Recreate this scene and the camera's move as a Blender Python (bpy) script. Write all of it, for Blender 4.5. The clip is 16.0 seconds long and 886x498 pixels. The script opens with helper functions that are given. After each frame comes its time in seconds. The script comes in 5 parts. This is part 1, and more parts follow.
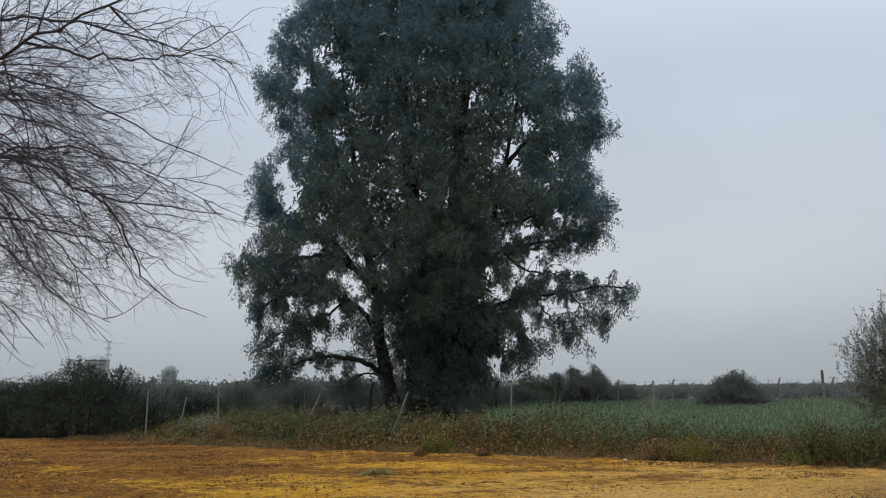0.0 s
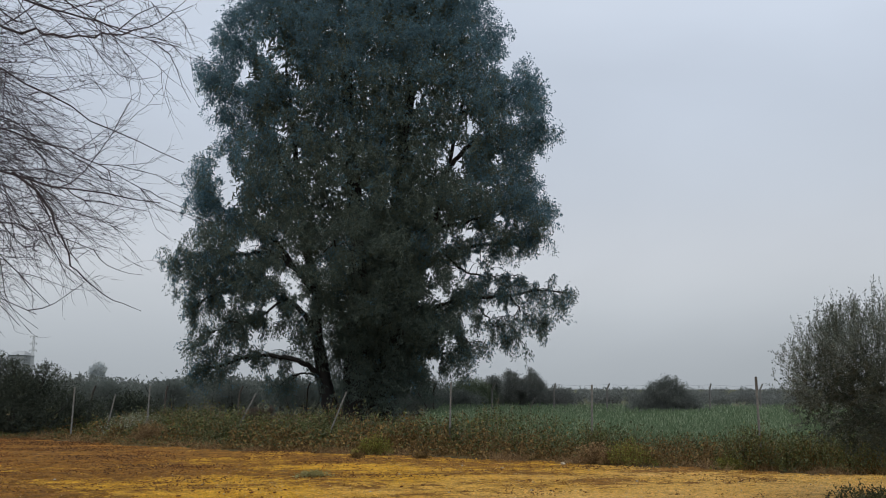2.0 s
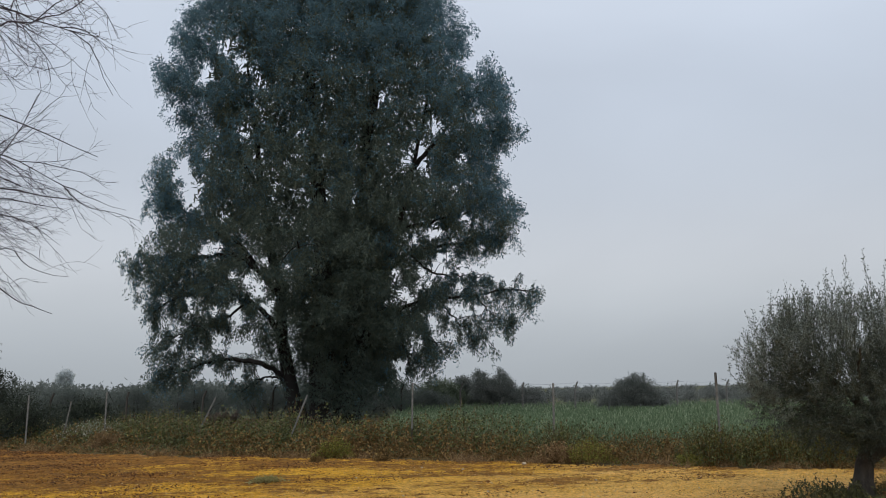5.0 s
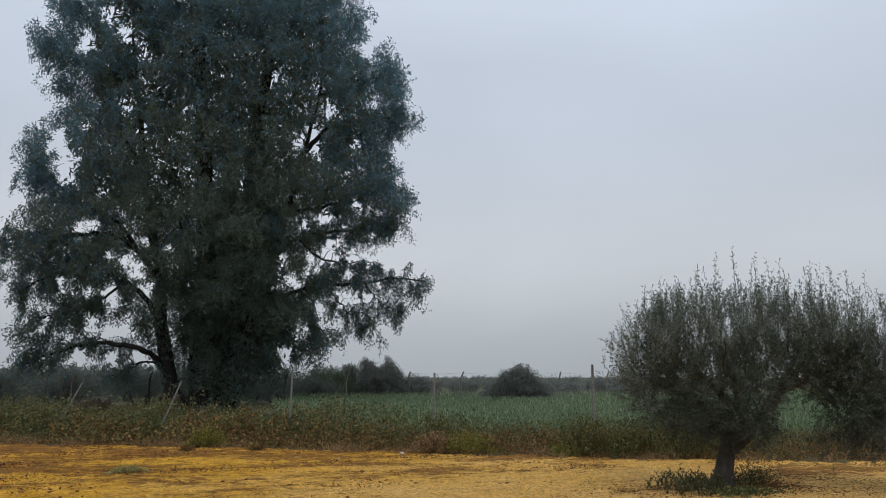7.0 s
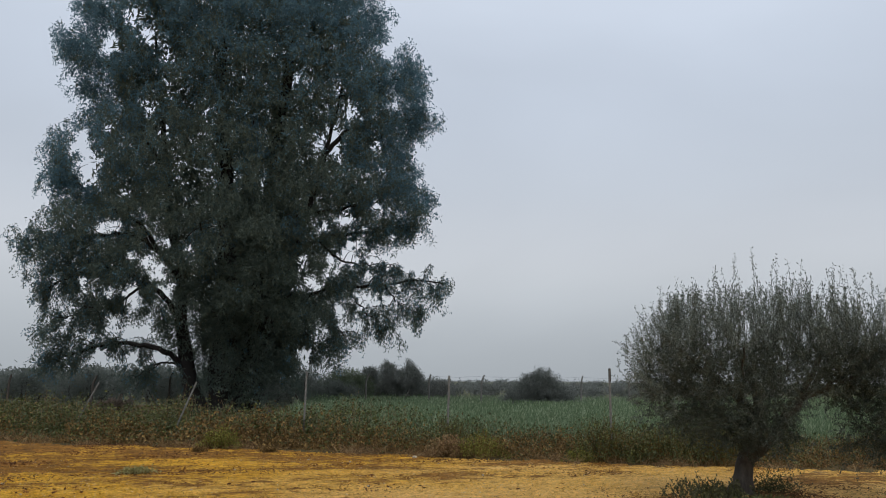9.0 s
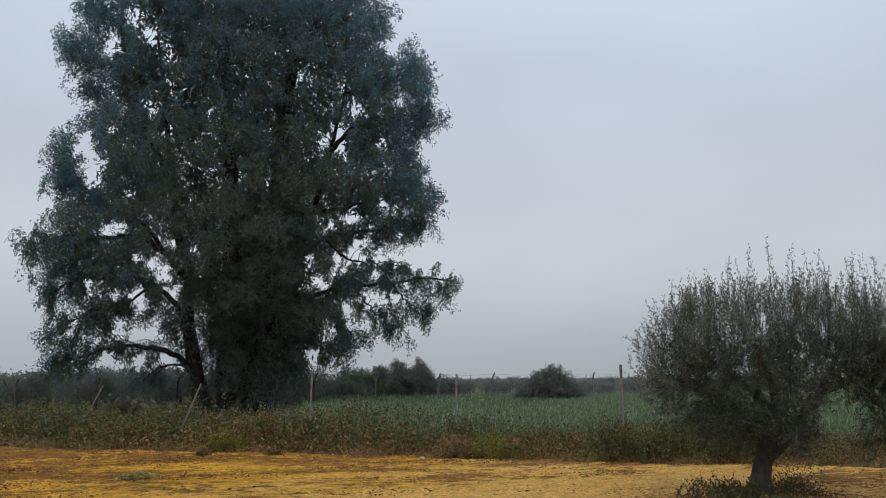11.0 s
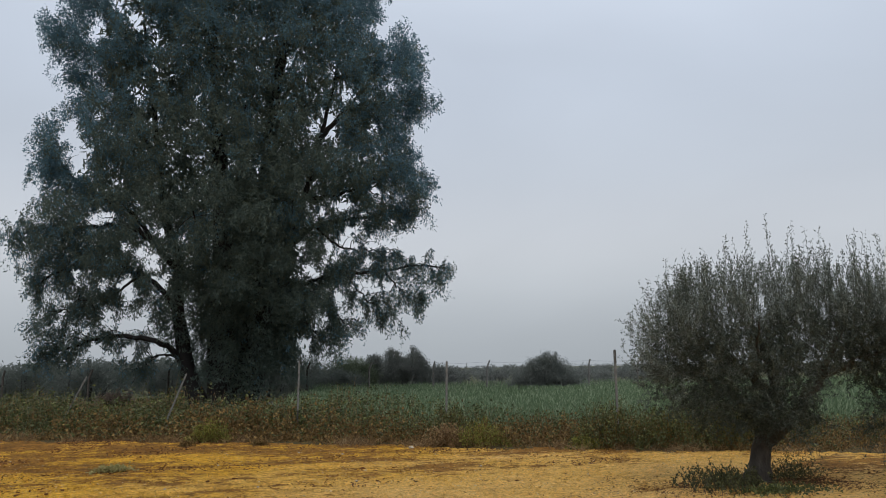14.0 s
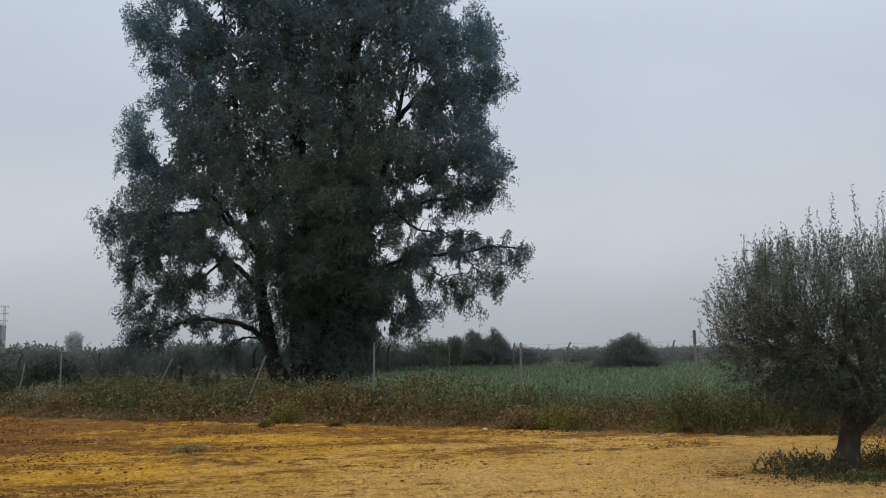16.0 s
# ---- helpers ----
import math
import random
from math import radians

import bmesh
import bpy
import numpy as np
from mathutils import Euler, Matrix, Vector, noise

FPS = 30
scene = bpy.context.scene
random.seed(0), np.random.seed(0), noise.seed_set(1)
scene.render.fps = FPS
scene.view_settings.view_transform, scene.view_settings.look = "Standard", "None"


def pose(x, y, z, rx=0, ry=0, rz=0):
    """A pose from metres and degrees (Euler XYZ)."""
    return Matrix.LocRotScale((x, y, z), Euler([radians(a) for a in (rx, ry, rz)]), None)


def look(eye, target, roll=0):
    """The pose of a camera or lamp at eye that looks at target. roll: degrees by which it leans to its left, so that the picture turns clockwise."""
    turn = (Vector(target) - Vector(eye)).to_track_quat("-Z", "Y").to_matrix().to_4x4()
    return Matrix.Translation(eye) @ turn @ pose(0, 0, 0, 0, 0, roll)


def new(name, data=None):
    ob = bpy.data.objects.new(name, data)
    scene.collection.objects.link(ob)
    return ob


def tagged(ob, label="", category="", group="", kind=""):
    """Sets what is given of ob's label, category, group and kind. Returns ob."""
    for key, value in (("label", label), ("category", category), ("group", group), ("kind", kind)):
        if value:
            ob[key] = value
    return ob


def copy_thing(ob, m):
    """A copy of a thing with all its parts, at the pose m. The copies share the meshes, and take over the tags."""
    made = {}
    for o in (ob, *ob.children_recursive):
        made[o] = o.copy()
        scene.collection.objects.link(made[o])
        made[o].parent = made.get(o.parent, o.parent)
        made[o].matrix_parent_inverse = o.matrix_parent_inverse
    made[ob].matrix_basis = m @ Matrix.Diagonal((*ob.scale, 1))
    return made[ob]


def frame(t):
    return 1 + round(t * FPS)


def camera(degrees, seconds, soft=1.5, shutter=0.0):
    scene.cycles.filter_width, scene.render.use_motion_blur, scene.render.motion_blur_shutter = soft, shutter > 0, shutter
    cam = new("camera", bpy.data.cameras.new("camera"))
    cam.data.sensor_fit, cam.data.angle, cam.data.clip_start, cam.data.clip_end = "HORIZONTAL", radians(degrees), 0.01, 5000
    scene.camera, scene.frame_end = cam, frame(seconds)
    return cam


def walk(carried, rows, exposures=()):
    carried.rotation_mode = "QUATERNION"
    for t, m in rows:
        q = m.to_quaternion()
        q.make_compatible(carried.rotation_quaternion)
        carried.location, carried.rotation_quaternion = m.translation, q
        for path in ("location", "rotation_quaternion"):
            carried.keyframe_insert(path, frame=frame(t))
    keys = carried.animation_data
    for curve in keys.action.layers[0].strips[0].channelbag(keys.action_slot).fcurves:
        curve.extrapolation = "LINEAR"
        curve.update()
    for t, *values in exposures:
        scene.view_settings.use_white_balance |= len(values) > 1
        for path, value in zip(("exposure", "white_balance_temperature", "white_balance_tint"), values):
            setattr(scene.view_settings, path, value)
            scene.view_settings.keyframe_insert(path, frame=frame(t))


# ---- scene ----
cam = camera(56.0, 16.0, soft=1.0)
PATH = [
    (0.0, (0.000, 0.000, 1.600), (0.000, 19.730, 4.877), -0.66),
    (0.5, (0.007, 0.025, 1.595), (0.472, 19.744, 4.899), -0.22),
    (1.0, (-0.015, 0.089, 1.592), (0.873, 19.796, 4.889), 0.15),
    (1.5, (-0.051, 0.158, 1.599), (1.120, 19.853, 4.876), 0.16),
    (2.0, (-0.076, 0.195, 1.598), (1.370, 19.866, 4.906), 0.13),
    (2.5, (-0.090, 0.227, 1.595), (1.594, 19.882, 4.885), 0.07),
    (3.0, (-0.060, 0.254, 1.582), (1.865, 19.880, 4.912), 0.11),
    (3.2, (-0.034, 0.265, 1.579), (1.996, 19.885, 4.882), 0.05),
    (5.3, (0.297, 0.427, 1.597), (2.403, 20.036, 4.924), -0.91),
    (5.5, (0.324, 0.419, 1.591), (2.528, 20.026, 4.865), -0.80),
    (6.0, (0.430, 0.494, 1.589), (4.190, 19.883, 4.740), -1.30),
    (6.5, (0.458, 0.599, 1.601), (4.663, 19.906, 4.693), -0.31),
    (7.0, (0.521, 0.673, 1.590), (5.116, 19.897, 4.641), -0.07),
    (7.5, (0.616, 0.776, 1.591), (5.266, 19.975, 4.722), 0.25),
    (8.0, (0.716, 0.835, 1.597), (5.246, 20.061, 4.739), 0.38),
    (8.5, (0.769, 0.862, 1.592), (5.001, 20.153, 4.746), 0.38),
    (9.0, (0.800, 0.894, 1.579), (4.807, 20.238, 4.706), 0.43),
    (9.2, (0.831, 0.921, 1.632), (4.777, 20.295, 4.644), 0.29),
    (11.5, (1.032, 1.337, 1.578), (4.724, 20.749, 4.667), -0.63),
    (12.0, (1.100, 1.358, 1.561), (4.634, 20.802, 4.636), -0.81),
    (12.5, (1.140, 1.423, 1.562), (4.715, 20.874, 4.544), -0.94),
    (13.0, (1.151, 1.558, 1.563), (4.896, 20.981, 4.523), -0.82),
    (13.5, (1.180, 1.682, 1.567), (5.045, 21.091, 4.461), -0.70),
    (14.0, (1.248, 1.761, 1.559), (5.109, 21.180, 4.381), -0.85),
    (14.5, (1.357, 1.881, 1.564), (4.438, 21.446, 4.341), -0.79),
    (15.0, (1.443, 1.920, 1.559), (4.077, 21.562, 4.256), -1.04),
    (15.5, (1.493, 1.933, 1.548), (3.806, 21.637, 4.076), -1.17),
    (16.0, (1.503, 1.943, 1.548), (3.412, 21.703, 3.977), -0.98),
]
walk(cam, [(t, look(eye, target, roll)) for t, eye, target, roll in PATH])

# ---- world, sun, exposure ----
scene.view_settings.exposure = 0.15
world = bpy.data.worlds.new("overcast_sky")
scene.world = world
world.use_nodes = True
wn, wl = world.node_tree.nodes, world.node_tree.links
wn.clear()
SUN_ELEVATION, SUN_TURN = radians(58), radians(200)


def wnode(kind, **values):
    n = wn.new(kind)
    for k, v in values.items():
        n.inputs[k].default_value = v
    return n


geo = wn.new("ShaderNodeTexCoord")
split = wn.new("ShaderNodeSeparateXYZ")
wl.new(geo.outputs["Generated"], split.inputs[0])
# overcast: a pale grey-blue dome, brighter overhead, a bright break low down, dull at the horizon
ramp = wn.new("ShaderNodeValToRGB")
wl.new(split.outputs["Z"], ramp.inputs[0])
stops = ((0.0, (0.36, 0.395, 0.43)), (0.05, (0.40, 0.435, 0.475)), (0.105, (0.50, 0.535, 0.575)), (0.15, (0.525, 0.555, 0.60)), (0.22, (0.475, 0.52, 0.585)),
         (0.33, (0.49, 0.55, 0.645)), (0.47, (0.57, 0.635, 0.74)), (0.62, (0.95, 1.03, 1.15)), (1.0, (1.75, 1.86, 2.02)))
for k, (at, c) in enumerate(stops):
    e = ramp.color_ramp.elements[k] if k < 2 else ramp.color_ramp.elements.new(at)
    e.position, e.color = at, (*c, 1)
ramp.color_ramp.interpolation = "B_SPLINE"
squash = wn.new("ShaderNodeMapping")
squash.inputs["Scale"].default_value = (1.0, 1.0, 2.6)
wl.new(geo.outputs["Generated"], squash.inputs[0])
clouds = wnode("ShaderNodeTexNoise", Scale=1.6, Detail=4.0, Roughness=0.42, Distortion=0.4)
wl.new(squash.outputs[0], clouds.inputs["Vector"])
spread = wnode("ShaderNodeMapRange")
for k, v in (("From Min", 0.3), ("From Max", 0.7), ("To Min", 0.90), ("To Max", 1.07)):
    spread.inputs[k].default_value = v
wl.new(clouds.outputs["Fac"], spread.inputs["Value"])
cloudy = wn.new("ShaderNodeVectorMath")
cloudy.operation = "MULTIPLY"
wl.new(ramp.outputs["Color"], cloudy.inputs[0])
wl.new(spread.outputs[0], cloudy.inputs[1])
sky = wn.new("ShaderNodeTexSky")
sky.sky_type, sky.sun_disc = "NISHITA", False
sky.sun_elevation, sky.sun_rotation = SUN_ELEVATION, SUN_TURN
sky_light = wnode("ShaderNodeBackground", Strength=0.05)
wl.new(sky.outputs[0], sky_light.inputs[0])
cloud_light = wnode("ShaderNodeBackground", Strength=1.0)
wl.new(cloudy.outputs[0], cloud_light.inputs[0])
veil = wnode("ShaderNodeMixShader", Fac=0.96)
wl.new(sky_light.outputs[0], veil.inputs[1])
wl.new(cloud_light.outputs[0], veil.inputs[2])
world_out = wn.new("ShaderNodeOutputWorld")
wl.new(veil.outputs[0], world_out.inputs[0])

sun_data = bpy.data.lights.new("sun", "SUN")
sun_data.energy, sun_data.angle, sun_data.color = 1.15, radians(50), (1.0, 0.985, 0.965)
sun = new("sun", sun_data)
sun.matrix_world = look((0, 0, 60), Vector((0, 0, 60)) - Vector((math.sin(SUN_TURN) * math.cos(SUN_ELEVATION), math.cos(SUN_TURN) * math.cos(SUN_ELEVATION), math.sin(SUN_ELEVATION))))


# ---- materials ----
def nodes_of(name):
    m = bpy.data.materials.new(name)
    m.use_nodes = True
    nt = m.node_tree
    return m, nt, nt.nodes["Principled BSDF"]


def add(nt, kind, links=(), **values):
    n = nt.nodes.new(kind)
    for k, v in values.items():
        n.inputs[k.replace("_", " ")].default_value = v
    for socket, source in links:
        nt.links.new(source, n.inputs[socket])
    return n


def ramp_of(nt, source, *stops):
    r = nt.nodes.new("ShaderNodeValToRGB")
    for k, (at, c) in enumerate(stops):
        e = r.color_ramp.elements[k] if k < 2 else r.color_ramp.elements.new(at)
        e.position, e.color = at, (*c, 1)
    nt.links.new(source, r.inputs[0])
    return r.outputs[0]


def mixed(nt, fac, a, b, mode="MIX"):
    m = nt.nodes.new("ShaderNodeMix")
    m.data_type, m.blend_type = "RGBA", mode
    for socket, v in ((0, fac), (6, a), (7, b)):
        if isinstance(v, (int, float)):
            m.inputs[socket].default_value = v
        elif isinstance(v, tuple):
            m.inputs[socket].default_value = (*v, 1)
        else:
            nt.links.new(v, m.inputs[socket])
    return m.outputs[2]


def mapped(nt, value, a, b, c=0.0, d=1.0):
    r = add(nt, "ShaderNodeMapRange", [("Value", value)], From_Min=a, From_Max=b, To_Min=c, To_Max=d)
    return r.outputs[0]


def leaf_material(name, dark, mid, light, lucid=0.25, rough=0.55, patch=0.5, gloss=0.2):
    """Leaves: each one its own shade, larger patches of a second shade, some light coming through."""
    m, nt, p = nodes_of(name)
    island = nt.nodes.new("ShaderNodeNewGeometry")
    place = nt.nodes.new("ShaderNodeTexCoord")
    wide = add(nt, "ShaderNodeTexNoise", [("Vector", place.outputs["Object"])], Scale=patch, Detail=2.0)
    own = ramp_of(nt, island.outputs["Random Per Island"], (0.0, dark), (0.55, mid), (1.0, light))
    tinted = mixed(nt, mapped(nt, wide.outputs["Fac"], 0.35, 0.7, 0.0, 0.5), own, tuple(0.5 * (a + b) for a, b in zip(dark, mid)))
    nt.links.new(tinted, p.inputs["Base Color"])
    p.inputs["Roughness"].default_value = rough
    p.inputs["Specular IOR Level"].default_value = gloss
    lit = add(nt, "ShaderNodeBsdfTranslucent", [("Color", tinted)])
    both = add(nt, "ShaderNodeMixShader", [(1, p.outputs[0]), (2, lit.outputs[0])], Fac=lucid)
    nt.links.new(both.outputs[0], nt.nodes["Material Output"].inputs[0])
    return m


def bark_material(name, dark, light, scale=6.0, stretch=0.25, rough=0.9, bump=0.5):
    m, nt, p = nodes_of(name)
    place = nt.nodes.new("ShaderNodeTexCoord")
    long = add(nt, "ShaderNodeMapping", [("Vector", place.outputs["Object"])], Scale=(1, 1, stretch))
    grain = add(nt, "ShaderNodeTexNoise", [("Vector", long.outputs[0])], Scale=scale, Detail=6.0, Roughness=0.65)
    wide = add(nt, "ShaderNodeTexNoise", [("Vector", place.outputs["Object"])], Scale=scale * 0.15, Detail=2.0)
    c = ramp_of(nt, grain.outputs["Fac"], (0.3, dark), (0.7, light))
    nt.links.new(mixed(nt, mapped(nt, wide.outputs["Fac"], 0.4, 0.65, 0.0, 0.6), c, dark), p.inputs["Base Color"])
    p.inputs["Roughness"].default_value = rough
    b = add(nt, "ShaderNodeBump", [("Height", grain.outputs["Fac"])], Strength=bump, Distance=0.03)
    nt.links.new(b.outputs[0], p.inputs["Normal"])
    return m


def dirt_material():
    """Wet ochre earth: sandy on the trodden part, yellow moss, red-brown litter in streaks, damp dark hollows, grit."""
    m, nt, p = nodes_of("ochre_earth")
    place = nt.nodes.new("ShaderNodeTexCoord").outputs["Object"]
    xyz = add(nt, "ShaderNodeSeparateXYZ", [(0, place)])
    turned = add(nt, "ShaderNodeMapping", [("Vector", place)], Rotation=(0, 0, radians(20)), Scale=(0.55, 1.0, 1.0)).outputs[0]

    streak = add(nt, "ShaderNodeMapping", [("Vector", place)], Rotation=(0, 0, radians(8)), Scale=(0.5, 1.25, 1.0)).outputs[0]

    def noisy(scale, detail=5.0, rough=0.6, vector=place, twist=0.0):
        return add(nt, "ShaderNodeTexNoise", [("Vector", vector)], Scale=scale, Detail=detail, Roughness=rough, Distortion=twist).outputs["Fac"]

    wide, patch, clod, fine, grit = noisy(0.3, 3), noisy(0.55, 4, 0.6, turned, 0.6), noisy(5.2, 8, 0.78, streak, 0.4), noisy(14, 6, 0.75), noisy(55, 3, 0.7)
    tone = noisy(3.1, 8, 0.74, place, 0.2)
    sand = ramp_of(nt, tone, (0.34, (0.62, 0.375, 0.115)), (0.5, (0.79, 0.497, 0.16)), (0.66, (0.88, 0.60, 0.23)))
    moss = ramp_of(nt, tone, (0.36, (0.48, 0.235, 0.028)), (0.5, (0.70, 0.385, 0.04)), (0.64, (0.84, 0.50, 0.055)))
    # moss grows away from the sandy turning place
    away = add(nt, "ShaderNodeMath", [(0, xyz.outputs["Y"])])
    away.operation = "MULTIPLY_ADD"
    away.inputs[1].default_value = 0.05
    nt.links.new(mapped(nt, xyz.outputs["X"], -6.0, 6.0, 0.6, 0.0), away.inputs[2])
    mossy = add(nt, "ShaderNodeMath", [(0, away.outputs[0]), (1, wide)])
    c = mixed(nt, mapped(nt, mossy.outputs[0], 1.1, 1.6), sand, moss)
    # rusty litter and clods: small pieces, thick in patches and towards the weeds, thin on the sandy side
    band = add(nt, "ShaderNodeMath", [(0, xyz.outputs["X"])])
    band.operation = "MULTIPLY_ADD"
    band.inputs[1].default_value = 0.62
    nt.links.new(xyz.outputs["Y"], band.inputs[2])
    near_weeds = mapped(nt, band.outputs[0], 13.0, 19.5, 0.0, 0.10)
    west = mapped(nt, xyz.outputs["X"], 5.0, -7.0, -0.05, 0.17)
    thick = add(nt, "ShaderNodeMath", [(0, near_weeds), (1, west)])
    thick = add(nt, "ShaderNodeMath", [(0, thick.outputs[0]), (1, mapped(nt, patch, 0.32, 0.68, -0.17, 0.15))])
    thick = add(nt, "ShaderNodeMath", [(0, thick.outputs[0]), (1, mapped(nt, xyz.outputs["Y"], 11.0, 17.0, -0.085, 0.012))])
    leafy = add(nt, "ShaderNodeMath", [(0, clod), (1, thick.outputs[0])])
    rust = ramp_of(nt, tone, (0.40, (0.075, 0.027, 0.012)), (0.5, (0.21, 0.078, 0.019)), (0.61, (0.42, 0.18, 0.036)))
    c = mixed(nt, mapped(nt, leafy.outputs[0], 0.564, 0.578, 0.0, 0.9), c, rust)
    c = mixed(nt, mapped(nt, leafy.outputs[0], 0.50, 0.54, 0.0, 0.35), c, (0.30, 0.165, 0.03))
    damp = noisy(0.5, 6, 0.62, turned, 0.3)
    c = mixed(nt, mapped(nt, damp, 0.68, 0.71, 0.0, 0.75), c, ramp_of(nt, fine, (0.35, (0.03, 0.02, 0.014)), (0.7, (0.10, 0.06, 0.03))))
    grain = noisy(17, 5, 0.8)
    c = mixed(nt, mapped(nt, grain, 0.5, 0.62, 0.0, 0.75), c, mixed(nt, 1.0, c, (1.5, 1.45, 1.4), "MULTIPLY"))
    c = mixed(nt, mapped(nt, grain, 0.47, 0.36, 0.0, 0.9), c, mixed(nt, 1.0, c, (0.5, 0.42, 0.36), "MULTIPLY"))
    c = mixed(nt, mapped(nt, grit, 0.68, 0.75, 0.0, 0.6), c, (0.5, 0.42, 0.27))
    c = mixed(nt, mapped(nt, grit, 0.38, 0.30, 0.0, 0.6), c, (0.11, 0.06, 0.022))
    nt.links.new(c, p.inputs["Base Color"])
    p.inputs["Specular IOR Level"].default_value = 0.15
    nt.links.new(mapped(nt, damp, 0.6, 0.72, 0.9, 0.65), p.inputs["Roughness"])
    lumps = add(nt, "ShaderNodeMath", [(0, fine), (1, clod)])
    b = add(nt, "ShaderNodeBump", [("Height", lumps.outputs[0])], Strength=1.0, Distance=0.14)
    nt.links.new(b.outputs[0], p.inputs["Normal"])
    return m


def soil_material(name, dark, light):
    m, nt, p = nodes_of(name)
    place = nt.nodes.new("ShaderNodeTexCoord").outputs["Object"]
    n = add(nt, "ShaderNodeTexNoise", [("Vector", place)], Scale=1.7, Detail=8.0, Roughness=0.7)
    nt.links.new(ramp_of(nt, n.outputs["Fac"], (0.3, dark), (0.7, light)), p.inputs["Base Color"])
    p.inputs["Roughness"].default_value = 0.95
    p.inputs["Specular IOR Level"].default_value = 0.05
    b = add(nt, "ShaderNodeBump", [("Height", n.outputs["Fac"])], Strength=0.6, Distance=0.06)
    nt.links.new(b.outputs[0], p.inputs["Normal"])
    return m


def plain_material(name, dark, light, scale=9.0, rough=0.8, metal=0.0):
    m, nt, p = nodes_of(name)
    place = nt.nodes.new("ShaderNodeTexCoord").outputs["Object"]
    n = add(nt, "ShaderNodeTexNoise", [("Vector", place)], Scale=scale, Detail=6.0, Roughness=0.65)
    nt.links.new(ramp_of(nt, n.outputs["Fac"], (0.32, dark), (0.68, light)), p.inputs["Base Color"])
    p.inputs["Roughness"].default_value, p.inputs["Metallic"].default_value = rough, metal
    b = add(nt, "ShaderNodeBump", [("Height", n.outputs["Fac"])], Strength=0.35, Distance=0.01)
    nt.links.new(b.outputs[0], p.inputs["Normal"])
    return m


M_DIRT = dirt_material()
M_SOIL = soil_material("weedy_soil", (0.035, 0.03, 0.016), (0.10, 0.075, 0.035))
M_FAR = soil_material("grove_soil", (0.045, 0.055, 0.03), (0.10, 0.10, 0.055))
# sky haze tinted blue into the first, crown shade browned into the second
M_EUC = leaf_material("hazed_eucalyptus_leaf", (0.09, 0.172, 0.22), (0.102, 0.186, 0.234), (0.115, 0.20, 0.245), 0.5, 0.6, 0.35, 0.1)
M_EUC_SHADED = leaf_material("shaded_eucalyptus_leaf", (0.086, 0.12, 0.11), (0.102, 0.136, 0.118), (0.134, 0.156, 0.122), 0.5, 0.6, 0.5, 0.1)
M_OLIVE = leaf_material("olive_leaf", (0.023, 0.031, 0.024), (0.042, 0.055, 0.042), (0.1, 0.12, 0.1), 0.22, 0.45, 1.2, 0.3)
# distance haze is put into this pale grey leaf colour
M_GROVE_HAZED = leaf_material("hazed_grove_leaf", (0.14, 0.158, 0.152), (0.168, 0.187, 0.177), (0.196, 0.215, 0.203), 0.45, 0.9, 0.5, 0.03)
M_BUSH = leaf_material("bush_leaf", (0.03, 0.046, 0.028), (0.06, 0.08, 0.048), (0.105, 0.122, 0.075), 0.18, 0.55, 0.7)
M_SHRUB = leaf_material("shrub_leaf", (0.023, 0.031, 0.025), (0.04, 0.052, 0.039), (0.07, 0.082, 0.057), 0.15, 0.55, 0.7)
M_GREEN = leaf_material("weed_leaf", (0.034, 0.044, 0.014), (0.063, 0.078, 0.024), (0.165, 0.17, 0.053), 0.25, 0.4, 0.8, 0.35)
M_BROWN = leaf_material("withered_leaf", (0.06, 0.036, 0.013), (0.132, 0.082, 0.028), (0.285, 0.188, 0.07), 0.15, 0.8, 0.9)
M_STRAW = leaf_material("dry_grass", (0.11, 0.066, 0.034), (0.215, 0.14, 0.07), (0.36, 0.26, 0.145), 0.2, 0.8, 0.7)
M_LIME = leaf_material("fresh_weed_leaf", (0.08, 0.09, 0.016), (0.165, 0.165, 0.034), (0.30, 0.28, 0.07), 0.3, 0.5, 1.5)
M_CROP = leaf_material("crop_leaf", (0.075, 0.122, 0.064), (0.135, 0.20, 0.112), (0.32, 0.39, 0.265), 0.3, 0.45, 0.35)
M_GREY_WEED = leaf_material("grey_weed_leaf", (0.17, 0.155, 0.06), (0.27, 0.25, 0.10), (0.40, 0.37, 0.19), 0.2, 0.7, 2.0)
M_BLOOM = leaf_material("white_bloom", (0.10, 0.13, 0.07), (0.22, 0.25, 0.17), (0.62, 0.63, 0.58), 0.3, 0.7, 3.0)
M_SPROUT = leaf_material("sprout_leaf", (0.034, 0.038, 0.016), (0.075, 0.078, 0.033), (0.155, 0.15, 0.062), 0.2, 0.5, 3.0)
# green bush leaf, paled in its colour for haze
M_HAZY = leaf_material("hazed_green_bush_leaf", (0.09, 0.12, 0.085), (0.12, 0.152, 0.105), (0.15, 0.182, 0.125), 0.4, 0.8, 0.6, 0.05)
# far tree: mist is painted in as a very pale grey-blue
M_PALE = leaf_material("hazed_far_leaf", (0.44, 0.48, 0.50), (0.50, 0.54, 0.56), (0.56, 0.60, 0.615), 0.4, 0.8, 0.2)
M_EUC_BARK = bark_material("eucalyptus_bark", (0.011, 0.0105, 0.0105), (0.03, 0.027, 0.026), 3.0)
# silvery young shoots; also the lit tone painted on the top and left rim
M_YOUNG_LIT = leaf_material("young_lit_olive_leaf", (0.058, 0.076, 0.062), (0.1, 0.122, 0.103), (0.215, 0.24, 0.215), 0.25, 0.45, 1.2, 0.35)
